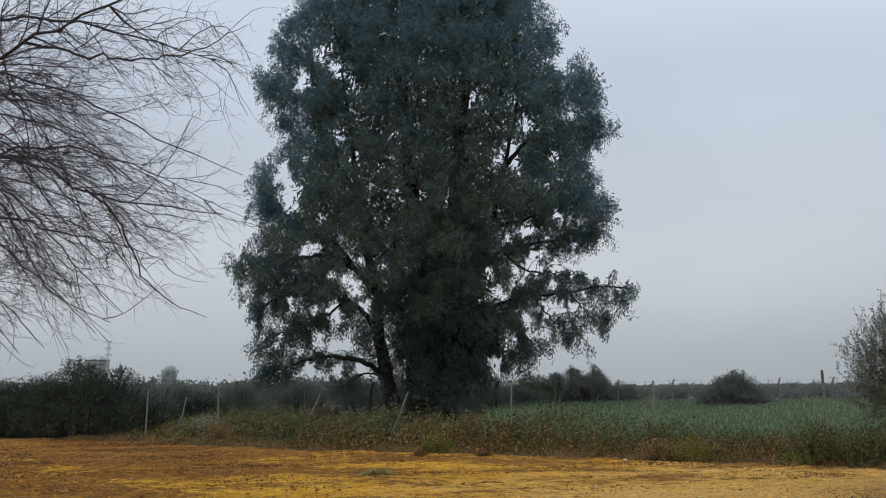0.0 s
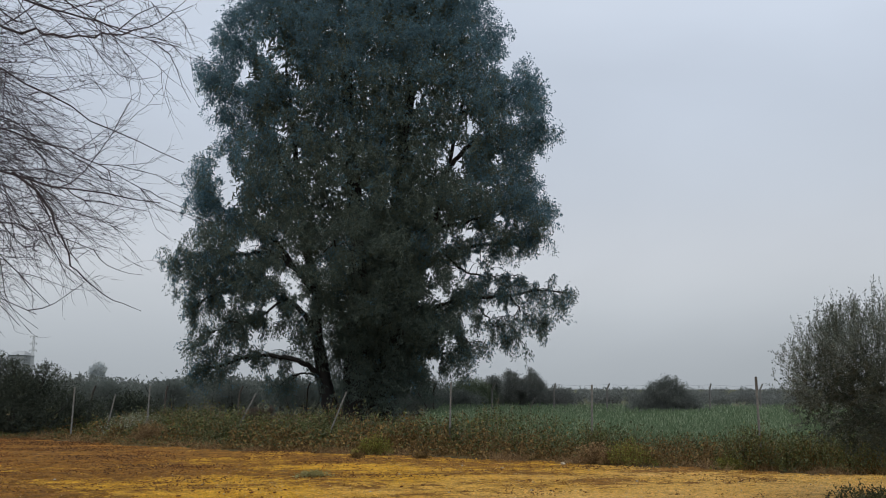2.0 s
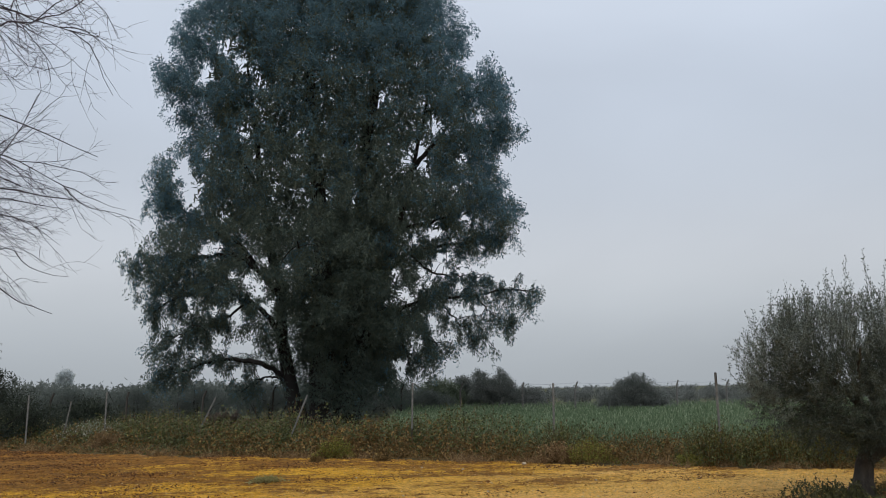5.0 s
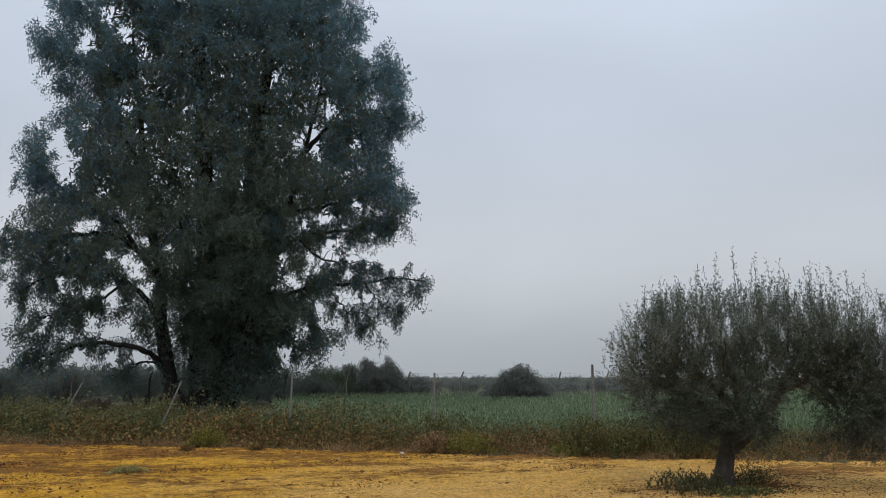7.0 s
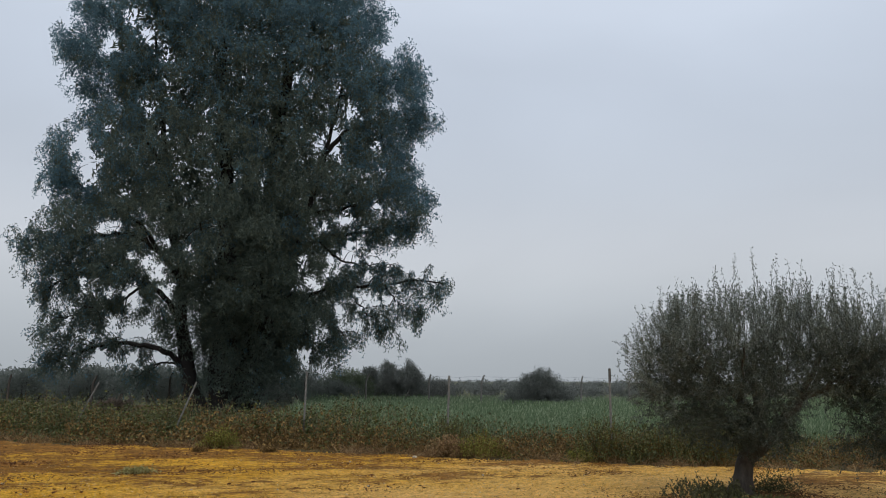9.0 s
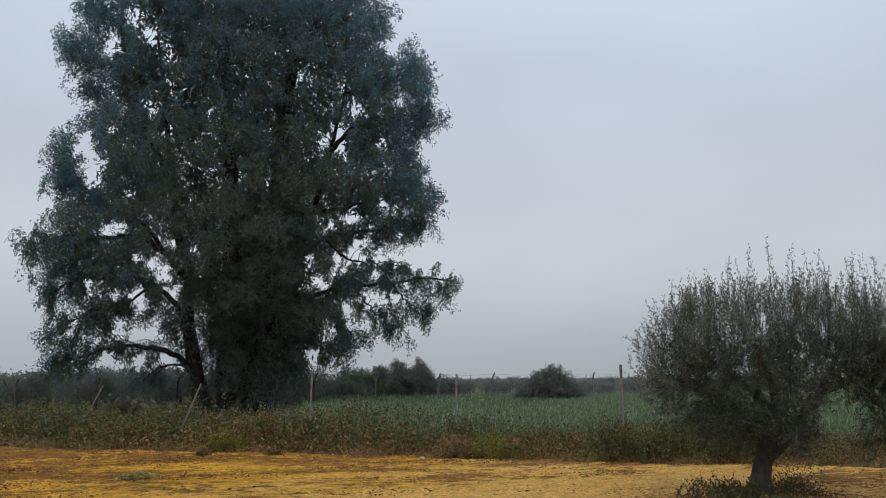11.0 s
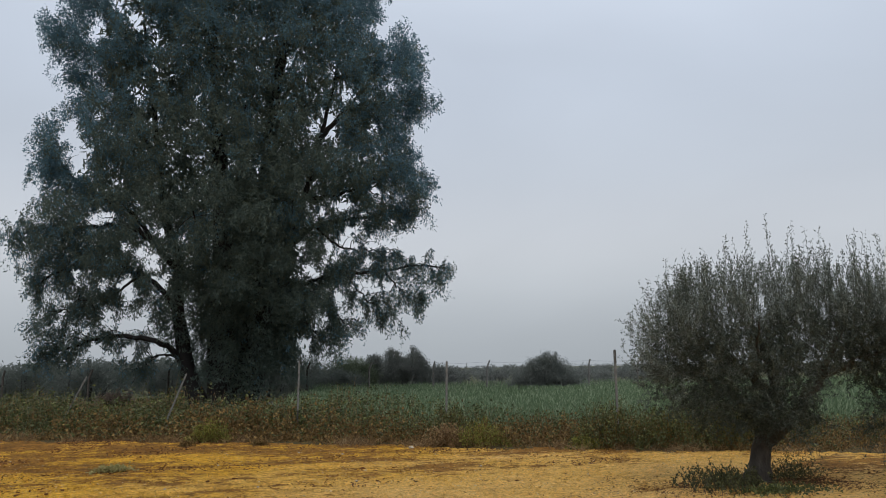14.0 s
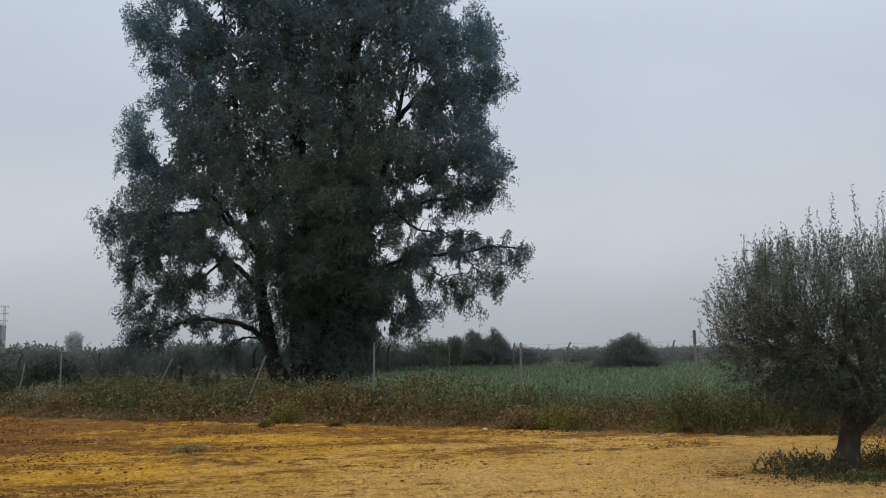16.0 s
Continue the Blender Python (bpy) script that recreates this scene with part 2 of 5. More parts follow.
M_TWIG = bark_material("olive_twig", (0.045, 0.05, 0.038), (0.10, 0.11, 0.085), 20.0, 0.4)
M_OLIVE_BARK = bark_material("olive_bark", (0.024, 0.020, 0.017), (0.085, 0.072, 0.059), 14.0, 0.3, 0.9, 0.9)
M_BARE_BARK = bark_material("bare_bark", (0.015, 0.012, 0.017), (0.046, 0.037, 0.047), 20.0, 0.4)
M_POST = plain_material("grey_concrete", (0.10, 0.098, 0.092), (0.19, 0.186, 0.175), 12.0, 0.9)
M_DARK_POST = plain_material("stained_post", (0.025, 0.022, 0.02), (0.075, 0.065, 0.055), 16.0, 0.9)
M_WIRE = plain_material("galvanised_wire", (0.07, 0.072, 0.075), (0.14, 0.145, 0.15), 30.0, 0.6, 0.2)
M_FAR_POST = plain_material("weathered_post", (0.10, 0.098, 0.092), (0.20, 0.195, 0.185), 12.0, 0.9)
M_BAG = plain_material("blue_plastic", (0.008, 0.014, 0.05), (0.015, 0.028, 0.11), 9.0, 0.4)
M_CLOD = leaf_material("earth_clod", (0.07, 0.028, 0.012), (0.17, 0.07, 0.02), (0.32, 0.16, 0.038), 0.0, 0.95, 0.6, 0.1)
M_STONE = plain_material("pale_stone", (0.25, 0.2, 0.13), (0.48, 0.42, 0.32), 18.0, 0.9)
M_GRIT = plain_material("sandy_grit", (0.52, 0.36, 0.17), (0.78, 0.60, 0.34), 40.0, 0.9)
# thicket leaf, its colour lifted to grey for the mist before it
M_THICKET_HAZED = leaf_material("hazed_thicket_leaf", (0.11, 0.132, 0.125), (0.13, 0.151, 0.142), (0.152, 0.172, 0.16), 0.5, 0.9, 0.5, 0.03)
M_DRY = leaf_material("dry_brush", (0.15, 0.115, 0.10), (0.27, 0.21, 0.18), (0.40, 0.32, 0.275), 0.3, 0.85, 1.0, 0.05)
M_LITTER = leaf_material("fallen_leaf", (0.04, 0.018, 0.01), (0.125, 0.058, 0.024), (0.27, 0.15, 0.06), 0.05, 0.8, 0.6)
# mast and house colours carry the mist, pale and bluish
M_MAST = plain_material("hazed_mast_steel", (0.34, 0.365, 0.385), (0.44, 0.465, 0.485), 0.5, 0.8)
M_HOUSE = plain_material("hazed_house_plaster", (0.23, 0.252, 0.27), (0.28, 0.302, 0.32), 0.4, 0.9)


# ---- mesh helpers ----
RNG = np.random.default_rng(7)


class Buf:
    """Gathers corners and four-cornered faces for one mesh."""

    def __init__(self):
        self.v, self.f, self.n = [], [], 0

    def put(self, v, f):
        self.v.append(np.asarray(v, float).reshape(-1, 3))
        self.f.append(np.asarray(f, int).reshape(-1, 4) + self.n)
        self.n += len(self.v[-1])

    def mesh(self, name, material, smooth=False):
        me = bpy.data.meshes.new(name)
        v, f = np.concatenate(self.v), np.concatenate(self.f)
        me.vertices.add(len(v))
        me.vertices.foreach_set("co", v.astype(np.float32).ravel())
        me.loops.add(f.size)
        me.loops.foreach_set("vertex_index", f.astype(np.int32).ravel())
        me.polygons.add(len(f))
        me.polygons.foreach_set("loop_start", np.arange(0, f.size, 4, dtype=np.int32))
        me.polygons.foreach_set("loop_total", np.full(len(f), 4, np.int32))
        me.polygons.foreach_set("use_smooth", np.full(len(f), smooth))
        me.update(calc_edges=True)
        me.materials.append(material)
        return me


def unit(v):
    return v / np.maximum(np.linalg.norm(v, axis=-1, keepdims=True), 1e-9)


def leaves(buf, base, way, length, width, fold=0.25):
    """Pointed leaves: a folded lozenge from each base along its way."""
    n = len(base)
    way = unit(way)
    side = unit(np.cross(way, RNG.normal(size=(n, 3))))
    lift = np.cross(side, way)
    length, width = np.broadcast_to(length, n)[:, None], np.broadcast_to(width, n)[:, None]
    mid = base + way * length * 0.45
    v = np.stack([base, mid + side * width / 2 + lift * width * fold, base + way * length - lift * length * 0.06, mid - side * width / 2 + lift * width * fold], 1)
    buf.put(v, np.arange(4 * n).reshape(n, 4))


def blades(buf, base, way, length, width):
    """Grass blades that taper and bend over, two faces each."""
    n = len(base)
    way = unit(way)
    side = unit(np.cross(way, RNG.normal(size=(n, 3)) * (1, 1, 0.1)))
    length, width = np.broadcast_to(length, n)[:, None], np.broadcast_to(width, n)[:, None]
    flat = way * (1, 1, 0)
    mid, tip = base + way * length * 0.55, base + way * length * 0.93 + flat * length * 0.35 - np.array((0, 0, 0.06)) * length
    v = np.stack([base - side * width * 0.35, base + side * width * 0.35, mid - side * width * 0.5, mid + side * width * 0.5, tip - side * width * 0.06, tip + side * width * 0.06], 1)
    k = np.arange(n)[:, None] * 6
    buf.put(v, np.concatenate([k + (0, 1, 3, 2), k + (2, 3, 5, 4)]))


def tube(buf, points, radii, sides=6):
    """A limb through the points, with a radius at each."""
    p = np.asarray(points, float)
    r = np.broadcast_to(radii, len(p))
    d = unit(np.gradient(p, axis=0))
    a = unit(np.cross(d, (0.31, 0.87, 0.38)))
    b = np.cross(d, a)
    ang = np.linspace(0, 2 * np.pi, sides, endpoint=False)
    ring = np.cos(ang)[None, :, None] * a[:, None] + np.sin(ang)[None, :, None] * b[:, None]
    v = p[:, None] + ring * r[:, None, None]
    i, j = np.meshgrid(np.arange(len(p) - 1), np.arange(sides), indexing="ij")
    f = np.stack([i * sides + j, i * sides + (j + 1) % sides, (i + 1) * sides + (j + 1) % sides, (i + 1) * sides + j], -1)
    buf.put(v, f)


def bent(points, n=12, wob=0.0):
    """A smooth line of n points through the given ones, a little uneven."""
    p = np.asarray(points, float)
    s = np.concatenate([[0], np.cumsum(np.linalg.norm(np.diff(p, axis=0), axis=1))])
    u = np.linspace(0, s[-1], n)
    slope = np.gradient(p, s, axis=0)
    k = np.clip(np.searchsorted(s, u, side="right") - 1, 0, len(p) - 2)
    h = s[k + 1] - s[k]
    x = ((u - s[k]) / h)[:, None]
    h = h[:, None]
    q = (2 * x**3 - 3 * x**2 + 1) * p[k] + (x**3 - 2 * x**2 + x) * h * slope[k] + (3 * x**2 - 2 * x**3) * p[k + 1] + (x**3 - x**2) * h * slope[k + 1]
    return q + RNG.normal(scale=wob, size=q.shape) * np.sin(np.linspace(0, np.pi, n))[:, None]


def part(name, data, parent, label="", kind=""):
    ob = new(name, data)
    ob.parent = parent
    return tagged(ob, label, kind=kind)


def thing(name, place, label, category, group="", kind=""):
    ob = new(name)
    ob.location = place
    ob.empty_display_size = 0.2
    return tagged(ob, label, category, group, kind)


def stuff(name, data, label, category):
    return tagged(new(name, data), label, category, kind="stuff")


def scatter_in(clumps, n, shell=0.55):
    """Points in uneven ellipsoids (x, y, z, rx, ry, rz), more of them towards the outside."""
    c = np.asarray(clumps, float)
    w = (c[:, 3] * c[:, 4] * c[:, 5]) ** 0.75
    k = RNG.choice(len(c), n, p=w / w.sum())
    d = unit(RNG.normal(size=(n, 3)))
    bump = 1 + 0.22 * np.sin(d @ (3.1, 5.3, 4.7) + k) + 0.13 * np.sin(d @ (9.2, -7.4, 8.1) + 2.3 * k)
    r = RNG.uniform(shell**3, 1, n) ** (1 / 3) * bump
    return c[k, :3] + d * r[:, None] * c[k, 3:], d, k


def sprays(buf, at, out, per, length, width, droop, spread, outward=0.5):
    """A spray of leaves round each point."""
    n = len(at)
    base = np.repeat(at, per, 0) + RNG.normal(size=(n * per, 3)) * spread
    way = RNG.normal(size=(n * per, 3)) + np.repeat(out, per, 0) * outward + np.array((0, 0, -droop))
    leaves(buf, base, way, length * RNG.uniform(0.6, 1.25, n * per), width * RNG.uniform(0.7, 1.3, n * per))


# ---- ground ----
EDGE_X = (-60, -16, -11.5, -8.5, -6.2, -2.8, 0.2, 2.8, 4.9, 6.8, 8.4, 12.5, 20, 60)
EDGE_Y = (52, 29.6, 28.6, 26.2, 24.2, 22.4, 21.2, 19.6, 18.1, 17.0, 16.3, 14.5, 11.2, -6)


def edge(x):
    """How far out the bare earth reaches."""
    return np.interp(x, EDGE_X, EDGE_Y)


def rough(x, y):
    far = np.clip((np.hypot(x, y) - 8) / 30, 0.3, 1)
    return (0.018 * np.sin(0.9 * x + 0.5 * y) + 0.015 * np.sin(1.7 * y - 0.6 * x + 1) + 0.007 * np.sin(4.1 * x + 1.3) * np.sin(3.7 * y) + 0.004 * np.sin(9.3 * x + 6.1 * y)) * far


def build_ground():
    xs = np.concatenate([-np.geomspace(3000, 22, 24), np.arange(-20, 24, 0.15), np.geomspace(26, 3000, 24)])
    ys = np.concatenate([-np.geomspace(3000, 4, 18), np.arange(-2, 8, 0.5), np.arange(8, 31, 0.13), np.geomspace(32, 3000, 34)])
    x, y = np.meshgrid(xs, ys, indexing="ij")
    small = RNG.normal(scale=0.009, size=x.shape) * (np.abs(x) < 20) * (y > 0) * (y < 31)
    v = np.stack([x, y, rough(x, y) + small], -1).reshape(-1, 3)
    i, j = np.meshgrid(np.arange(len(xs) - 1), np.arange(len(ys) - 1), indexing="ij")
    k = i * len(ys) + j
    f = np.stack([k, k + len(ys), k + len(ys) + 1, k + 1], -1).reshape(-1, 4)
    buf = Buf()
    buf.put(v, f)
    me = buf.mesh("ground", M_DIRT, True)
    me.materials.append(M_SOIL)
    me.materials.append(M_FAR)
    mid = v[f].mean(1)
    e = edge(mid[:, 0]) + 0.25 * np.sin(2.1 * mid[:, 0]) + 0.12 * np.sin(5.3 * mid[:, 0])
    kind = np.where(mid[:, 1] < e, 0, np.where(mid[:, 1] < 56, 1, 2))
    me.polygons.foreach_set("material_index", kind.astype(np.int32))
    tagged(new("ground", me), "wet ochre earth with yellow moss and brown litter", "ground", kind="structure")


build_ground()


# ---- the eucalyptus ----
LEFT_Z = (0.8, 1.6, 2.7, 4.1, 5.4, 6.3, 7.0, 7.7, 8.7, 9.7, 11.3, 12.4, 13.0, 14.4, 15.6, 16.8, 17.7, 18.8, 20.5, 21.8, 25.0, 28.5)
LEFT_X = (-7.8, -8.9, -9.2, -8.8, -9.3, -9.6, -10.5, -10.6, -9.7, -9.1, -9.8, -8.9, -7.9, -8.3, -8.8, -9.4, -8.4, -8.8, -7.8, -7.1, -5.4, -1.5)
RIGHT_Z = (1.6, 2.8, 3.9, 5.0, 6.8, 7.9, 8.9, 10.2, 10.9, 12.0, 12.9, 14.3, 15.8, 17.0, 17.8, 18.3, 19.5, 20.3, 21.6, 25.0, 28.5)
RIGHT_X = (2.6, 4.2, 5.3, 6.0, 6.9, 7.6, 8.1, 8.7, 7.9, 7.9, 7.4, 8.6, 8.1, 7.8, 6.3, 5.8, 6.4, 5.5, 5.3, 4.0, 1.0)
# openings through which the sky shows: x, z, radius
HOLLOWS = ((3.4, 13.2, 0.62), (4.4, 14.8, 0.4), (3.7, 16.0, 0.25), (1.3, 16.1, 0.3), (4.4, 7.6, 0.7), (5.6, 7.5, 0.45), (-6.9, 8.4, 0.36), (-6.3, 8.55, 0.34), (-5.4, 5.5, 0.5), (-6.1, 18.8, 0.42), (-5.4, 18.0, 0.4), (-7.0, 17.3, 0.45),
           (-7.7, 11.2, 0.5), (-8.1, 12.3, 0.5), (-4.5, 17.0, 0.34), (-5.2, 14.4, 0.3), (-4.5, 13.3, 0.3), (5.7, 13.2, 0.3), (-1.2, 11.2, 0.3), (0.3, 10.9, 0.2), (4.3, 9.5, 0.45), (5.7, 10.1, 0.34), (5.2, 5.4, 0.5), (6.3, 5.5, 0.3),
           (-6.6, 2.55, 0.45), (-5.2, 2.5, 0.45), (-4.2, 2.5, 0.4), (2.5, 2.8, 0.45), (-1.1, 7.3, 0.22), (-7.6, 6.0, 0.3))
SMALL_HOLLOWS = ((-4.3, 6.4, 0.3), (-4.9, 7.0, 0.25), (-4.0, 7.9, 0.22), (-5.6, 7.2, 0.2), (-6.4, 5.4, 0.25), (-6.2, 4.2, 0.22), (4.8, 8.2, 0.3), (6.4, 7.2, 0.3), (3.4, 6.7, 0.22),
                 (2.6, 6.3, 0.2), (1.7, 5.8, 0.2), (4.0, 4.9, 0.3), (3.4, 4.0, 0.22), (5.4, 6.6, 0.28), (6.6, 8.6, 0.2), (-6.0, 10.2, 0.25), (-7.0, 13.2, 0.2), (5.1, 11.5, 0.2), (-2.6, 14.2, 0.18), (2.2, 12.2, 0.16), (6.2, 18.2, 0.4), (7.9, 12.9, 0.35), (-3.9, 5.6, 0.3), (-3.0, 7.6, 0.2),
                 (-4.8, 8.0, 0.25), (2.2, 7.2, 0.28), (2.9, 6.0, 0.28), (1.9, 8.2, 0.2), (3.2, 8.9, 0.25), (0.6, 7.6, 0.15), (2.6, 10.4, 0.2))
EUC = (0.0, 41.0)


def crown_span(z):
    return np.interp(z, LEFT_Z, LEFT_X), np.interp(z, RIGHT_Z, RIGHT_X)


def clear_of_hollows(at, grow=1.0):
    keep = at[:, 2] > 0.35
    # gaps follow camera sight lines through the crown to the field, widening a little
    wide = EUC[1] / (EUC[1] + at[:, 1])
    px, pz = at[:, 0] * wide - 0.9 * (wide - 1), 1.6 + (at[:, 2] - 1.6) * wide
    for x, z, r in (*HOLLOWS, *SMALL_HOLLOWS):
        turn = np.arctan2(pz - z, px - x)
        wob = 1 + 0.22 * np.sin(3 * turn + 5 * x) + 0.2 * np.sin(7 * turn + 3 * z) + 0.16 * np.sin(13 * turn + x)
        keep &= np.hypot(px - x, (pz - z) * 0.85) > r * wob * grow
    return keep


def build_eucalyptus():
    tree = thing("eucalyptus_tree", (*EUC, 0), "tall dark eucalyptus with several trunks and drooping leaves", "tree")
    # trunks rise from one stool
    stems = ((((-2.0, 0, -0.2), (-2.45, -0.1, 0.8), (-2.9, -0.2, 2.6), (-3.2, 0, 4.6), (-3.4, 0.3, 6.8), (-4.0, 0.4, 9.2), (-4.6, 0.6, 14.0), (-5.2, 0.6, 18.0)), 0.34),
             (((-0.9, -0.3, -0.2), (-1.2, -0.4, 2.0), (-1.2, -0.3, 6.0), (-1.6, 0, 12.0), (-2.0, 0, 18.0), (-1.5, 0, 24.0)), 0.60),
             (((0.0, 0.2, -0.2), (0.1, 0.3, 3.0), (0.5, 0.5, 8.0), (0.9, 0.5, 14.0), (1.6, 0.4, 20.0), (0.8, 0.4, 26.0)), 0.55),
             (((0.2, -0.3, -0.2), (0.45, -0.4, 2.6), (1.0, -0.6, 5.0), (1.5, -0.7, 6.8), (2.1, -0.7, 8.6), (3.2, -0.5, 12.6), (4.0, 0, 16.5)), 0.30))
    for line, r in stems:
        b = Buf()
        p = bent(line, 26, 0.05)
        tube(b, p, r * (np.linspace(1, 0.16, 26) + 0.5 * np.exp(-np.linspace(0, 10, 26))), 12)
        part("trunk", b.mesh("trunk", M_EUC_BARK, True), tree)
    # boughs: line, radius, how thickly hung with leaves
    boughs = ((((-2.95, -0.2, 1.9), (-3.3, -0.5, 2.5), (-3.9, -0.8, 2.85), (-5.0, -1.0, 3.1), (-6.2, -1.0, 3.05), (-7.6, -0.9, 2.6), (-8.6, -0.8, 2.3)), 0.15, 0.9),
              (((-3.1, -0.3, 2.2), (-3.6, -0.5, 2.3), (-4.3, -0.5, 2.1), (-5.0, -0.4, 1.6)), 0.06, 0.5),
              (((-3.1, -0.1, 3.9), (-3.8, -0.6, 5.1), (-4.7, -0.8, 5.8), (-6.2, -0.9, 6.4), (-8.0, -0.8, 6.0), (-9.2, -0.6, 5.2)), 0.15, 1.1),
              (((-4.7, -0.8, 5.8), (-5.7, -1.2, 5.0), (-6.9, -1.3, 4.6), (-8.2, -1.2, 4.0)), 0.07, 1.0),
              (((-3.4, 0.2, 6.2), (-4.3, -0.2, 7.3), (-5.5, -0.4, 8.1), (-6.9, -0.4, 8.0), (-8.6, -0.3, 7.9), (-10.2, -0.2, 7.6)), 0.15, 1.2),
              (((-4.3, -0.2, 7.3), (-5.4, 0.1, 8.8), (-6.7, 0.3, 9.4), (-8.2, 0.3, 10.6), (-9.3, 0.2, 11.8)), 0.12, 1.25),
              (((-5.5, -0.4, 8.1), (-6.4, 0.8, 7.2), (-7.8, 1.2, 6.9), (-9.3, 1.2, 7.0)), 0.07, 1.0),
              (((-4.3, 0.4, 11.0), (-5.6, 0.2, 13.5), (-6.9, 0, 16.0), (-8.3, -0.2, 17.0)), 0.15, 0.7),
              (((-4.9, 0.5, 15.5), (-6.0, 0.2, 17.4), (-7.2, 0, 18.6), (-8.2, 0, 19.3)), 0.12, 0.7),
              (((0.9, -0.5, 4.4), (2.2, -1.1, 5.3), (4.2, -1.3, 5.9), (6.0, -1.3, 6.05), (7.6, -1.3, 6.3), (9.0, -1.2, 6.2)), 0.12, 0.75),
              (((6.0, -1.3, 6.05), (6.5, -1.3, 5.4), (7.2, -1.3, 4.9), (7.9, -1.2, 4.7)), 0.04, 0.7),
              (((4.2, -1.3, 5.9), (4.9, -1.0, 5.1), (5.6, -0.9, 4.5), (6.2, -0.8, 3.9)), 0.05, 0.8),
              (((1.0, -0.6, 5.0), (1.6, -1.4, 5.35), (2.5, -1.6, 5.2), (3.5, -1.5, 4.4), (4.2, -1.3, 3.6)), 0.07, 1.2),
              (((0.6, -0.5, 3.4), (1.4, -1.2, 3.9), (2.4, -1.3, 3.6), (3.2, -1.2, 2.9)), 0.06, 1.2),
              (((1.6, -0.7, 7.0), (2.9, -0.4, 8.2), (4.5, -0.1, 8.6), (6.2, 0, 8.9), (7.7, 0.1, 9.2)), 0.13, 1.2),
              (((2.9, -0.4, 8.2), (4.0, -0.8, 7.2), (5.4, -1.0, 7.0), (6.6, -0.8, 6.9)), 0.07, 0.9),
              (((2.4, -0.7, 9.4), (4.0, -0.8, 9.7), (5.4, -0.6, 10.4), (7.2, -0.4, 10.9)), 0.10, 0.9),
              (((3.2, -0.5, 12.5), (4.2, -0.6, 13.7), (6.0, -0.5, 14.3), (8.0, -0.4, 14.6)), 0.13, 0.6),
              (((3.9, -0.1, 15.5), (5.4, 0.4, 16.4), (7.0, 0.6, 17.0)), 0.12, 0.6),
              (((-1.2, -0.4, 5.0), (-2.0, -2.5, 7.0), (-2.2, -4.6, 8.0)), 0.15, 0.8),
              (((0.6, 0.4, 5.5), (1.4, -2.0, 7.5), (1.8, -4.4, 8.6)), 0.15, 0.8),
              (((-0.6, -0.4, 9.0), (-0.4, -2.6, 11.5), (-0.2, -4.8, 12.5)), 0.15, 0.4),
              (((1.0, 0.5, 9.5), (1.4, 3.0, 11.5), (1.6, 5.0, 12.8)), 0.15, 0.4))
    # two leaf tones, the bluer with haze in it, the browner with shade
    fresh, dim = Buf(), Buf()
    ends = []
    for line, r, rich in boughs:
        b = Buf()
        p = bent(line, 24, 0.05)
        tube(b, p, r * np.linspace(1, 0.22, 24), 7)
        total = np.linalg.norm(np.diff(p, axis=0), axis=1).sum()
        for u in np.linspace(0.3, 1.0, int(total * 4.2 * min(1.1, 0.4 + 0.6 * rich))):
            k = min(int(u * 23), 22)
            along = unit(p[k + 1] - p[k])
            w = unit(RNG.normal(size=3) * (0.6, 0.8, 0.8) + along * 0.5 + (0, 0, 0.12))
            long = RNG.uniform(0.5, 1.75) * (1.1 - 0.35 * u)
            q = bent((p[k], p[k] + w * long * 0.5 + (0, 0, 0.08), p[k] + w * long - (0, 0, 0.22 * long)), 7)
            tube(b, q, np.linspace(0.022, 0.006, 7), 4)
            for j in range(1, 7):
                for _ in range(1 + int(RNG.random() < rich)):
                    ends.append((*(q[j] + RNG.normal(size=3) * 0.05), rich))
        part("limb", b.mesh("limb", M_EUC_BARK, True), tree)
    # leafy strands that hang from the boughs' twigs
    ends = np.array(ends)
    at, rich = ends[:, :3], ends[:, 3]
    n = len(at)
    fall = RNG.uniform(0.25, 0.75, n) * (0.7 + 0.4 * rich)
    lean = RNG.normal(size=(n, 3)) * (0.28, 0.28, 0.1) + (0, 0, -1)
    for share in np.linspace(0.0, 1.0, 9):
        for _ in range(2):
            q = at + lean * (fall * share)[:, None] + RNG.normal(size=(n, 3)) * 0.055
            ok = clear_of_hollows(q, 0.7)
            w = RNG.normal(size=(n, 3)) * 0.8 + (0, 0, -1.1)
            # lower strands more often take the leaves with shade in their colour
            shade_toned = RNG.random(n) < np.clip((11.0 - q[:, 2]) / 8, 0.1, 0.85)
            for sel, buf in ((ok & shade_toned, dim), (ok & ~shade_toned, fresh)):
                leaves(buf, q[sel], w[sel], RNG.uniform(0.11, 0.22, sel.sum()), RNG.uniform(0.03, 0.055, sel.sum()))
    # the dense crown: rounded lobes that stand apart, each a crowd of tufts on its upper and outer side
    clumps, lobes = [], []

    def lobe(x, y, z, r, tufts, small=1.0):
        out = unit(np.array((x * 0.10, y * 0.16 - 0.25, 0.75)))
        for _ in range(tufts):
            d = unit(RNG.normal(size=3) * 0.9 + out * 0.9)
            s = RNG.uniform(0.32, 0.58) * small
            clumps.append((x + d[0] * r * 0.85, y + d[1] * r * 0.85, z + d[2] * r * 0.8, s, s, s * RNG.uniform(0.9, 1.4)))

    for _ in range(9000):
        z = RNG.uniform(4.2, 27.0)
        a, c = crown_span(z)
        mid, half = (a + c) / 2, (c - a) / 2
        t = RNG.uniform(0, 2 * np.pi)
        r = RNG.uniform(0.75, 1.45)
        if np.sin(t) > 0.35 and RNG.random() < 0.7:
            continue
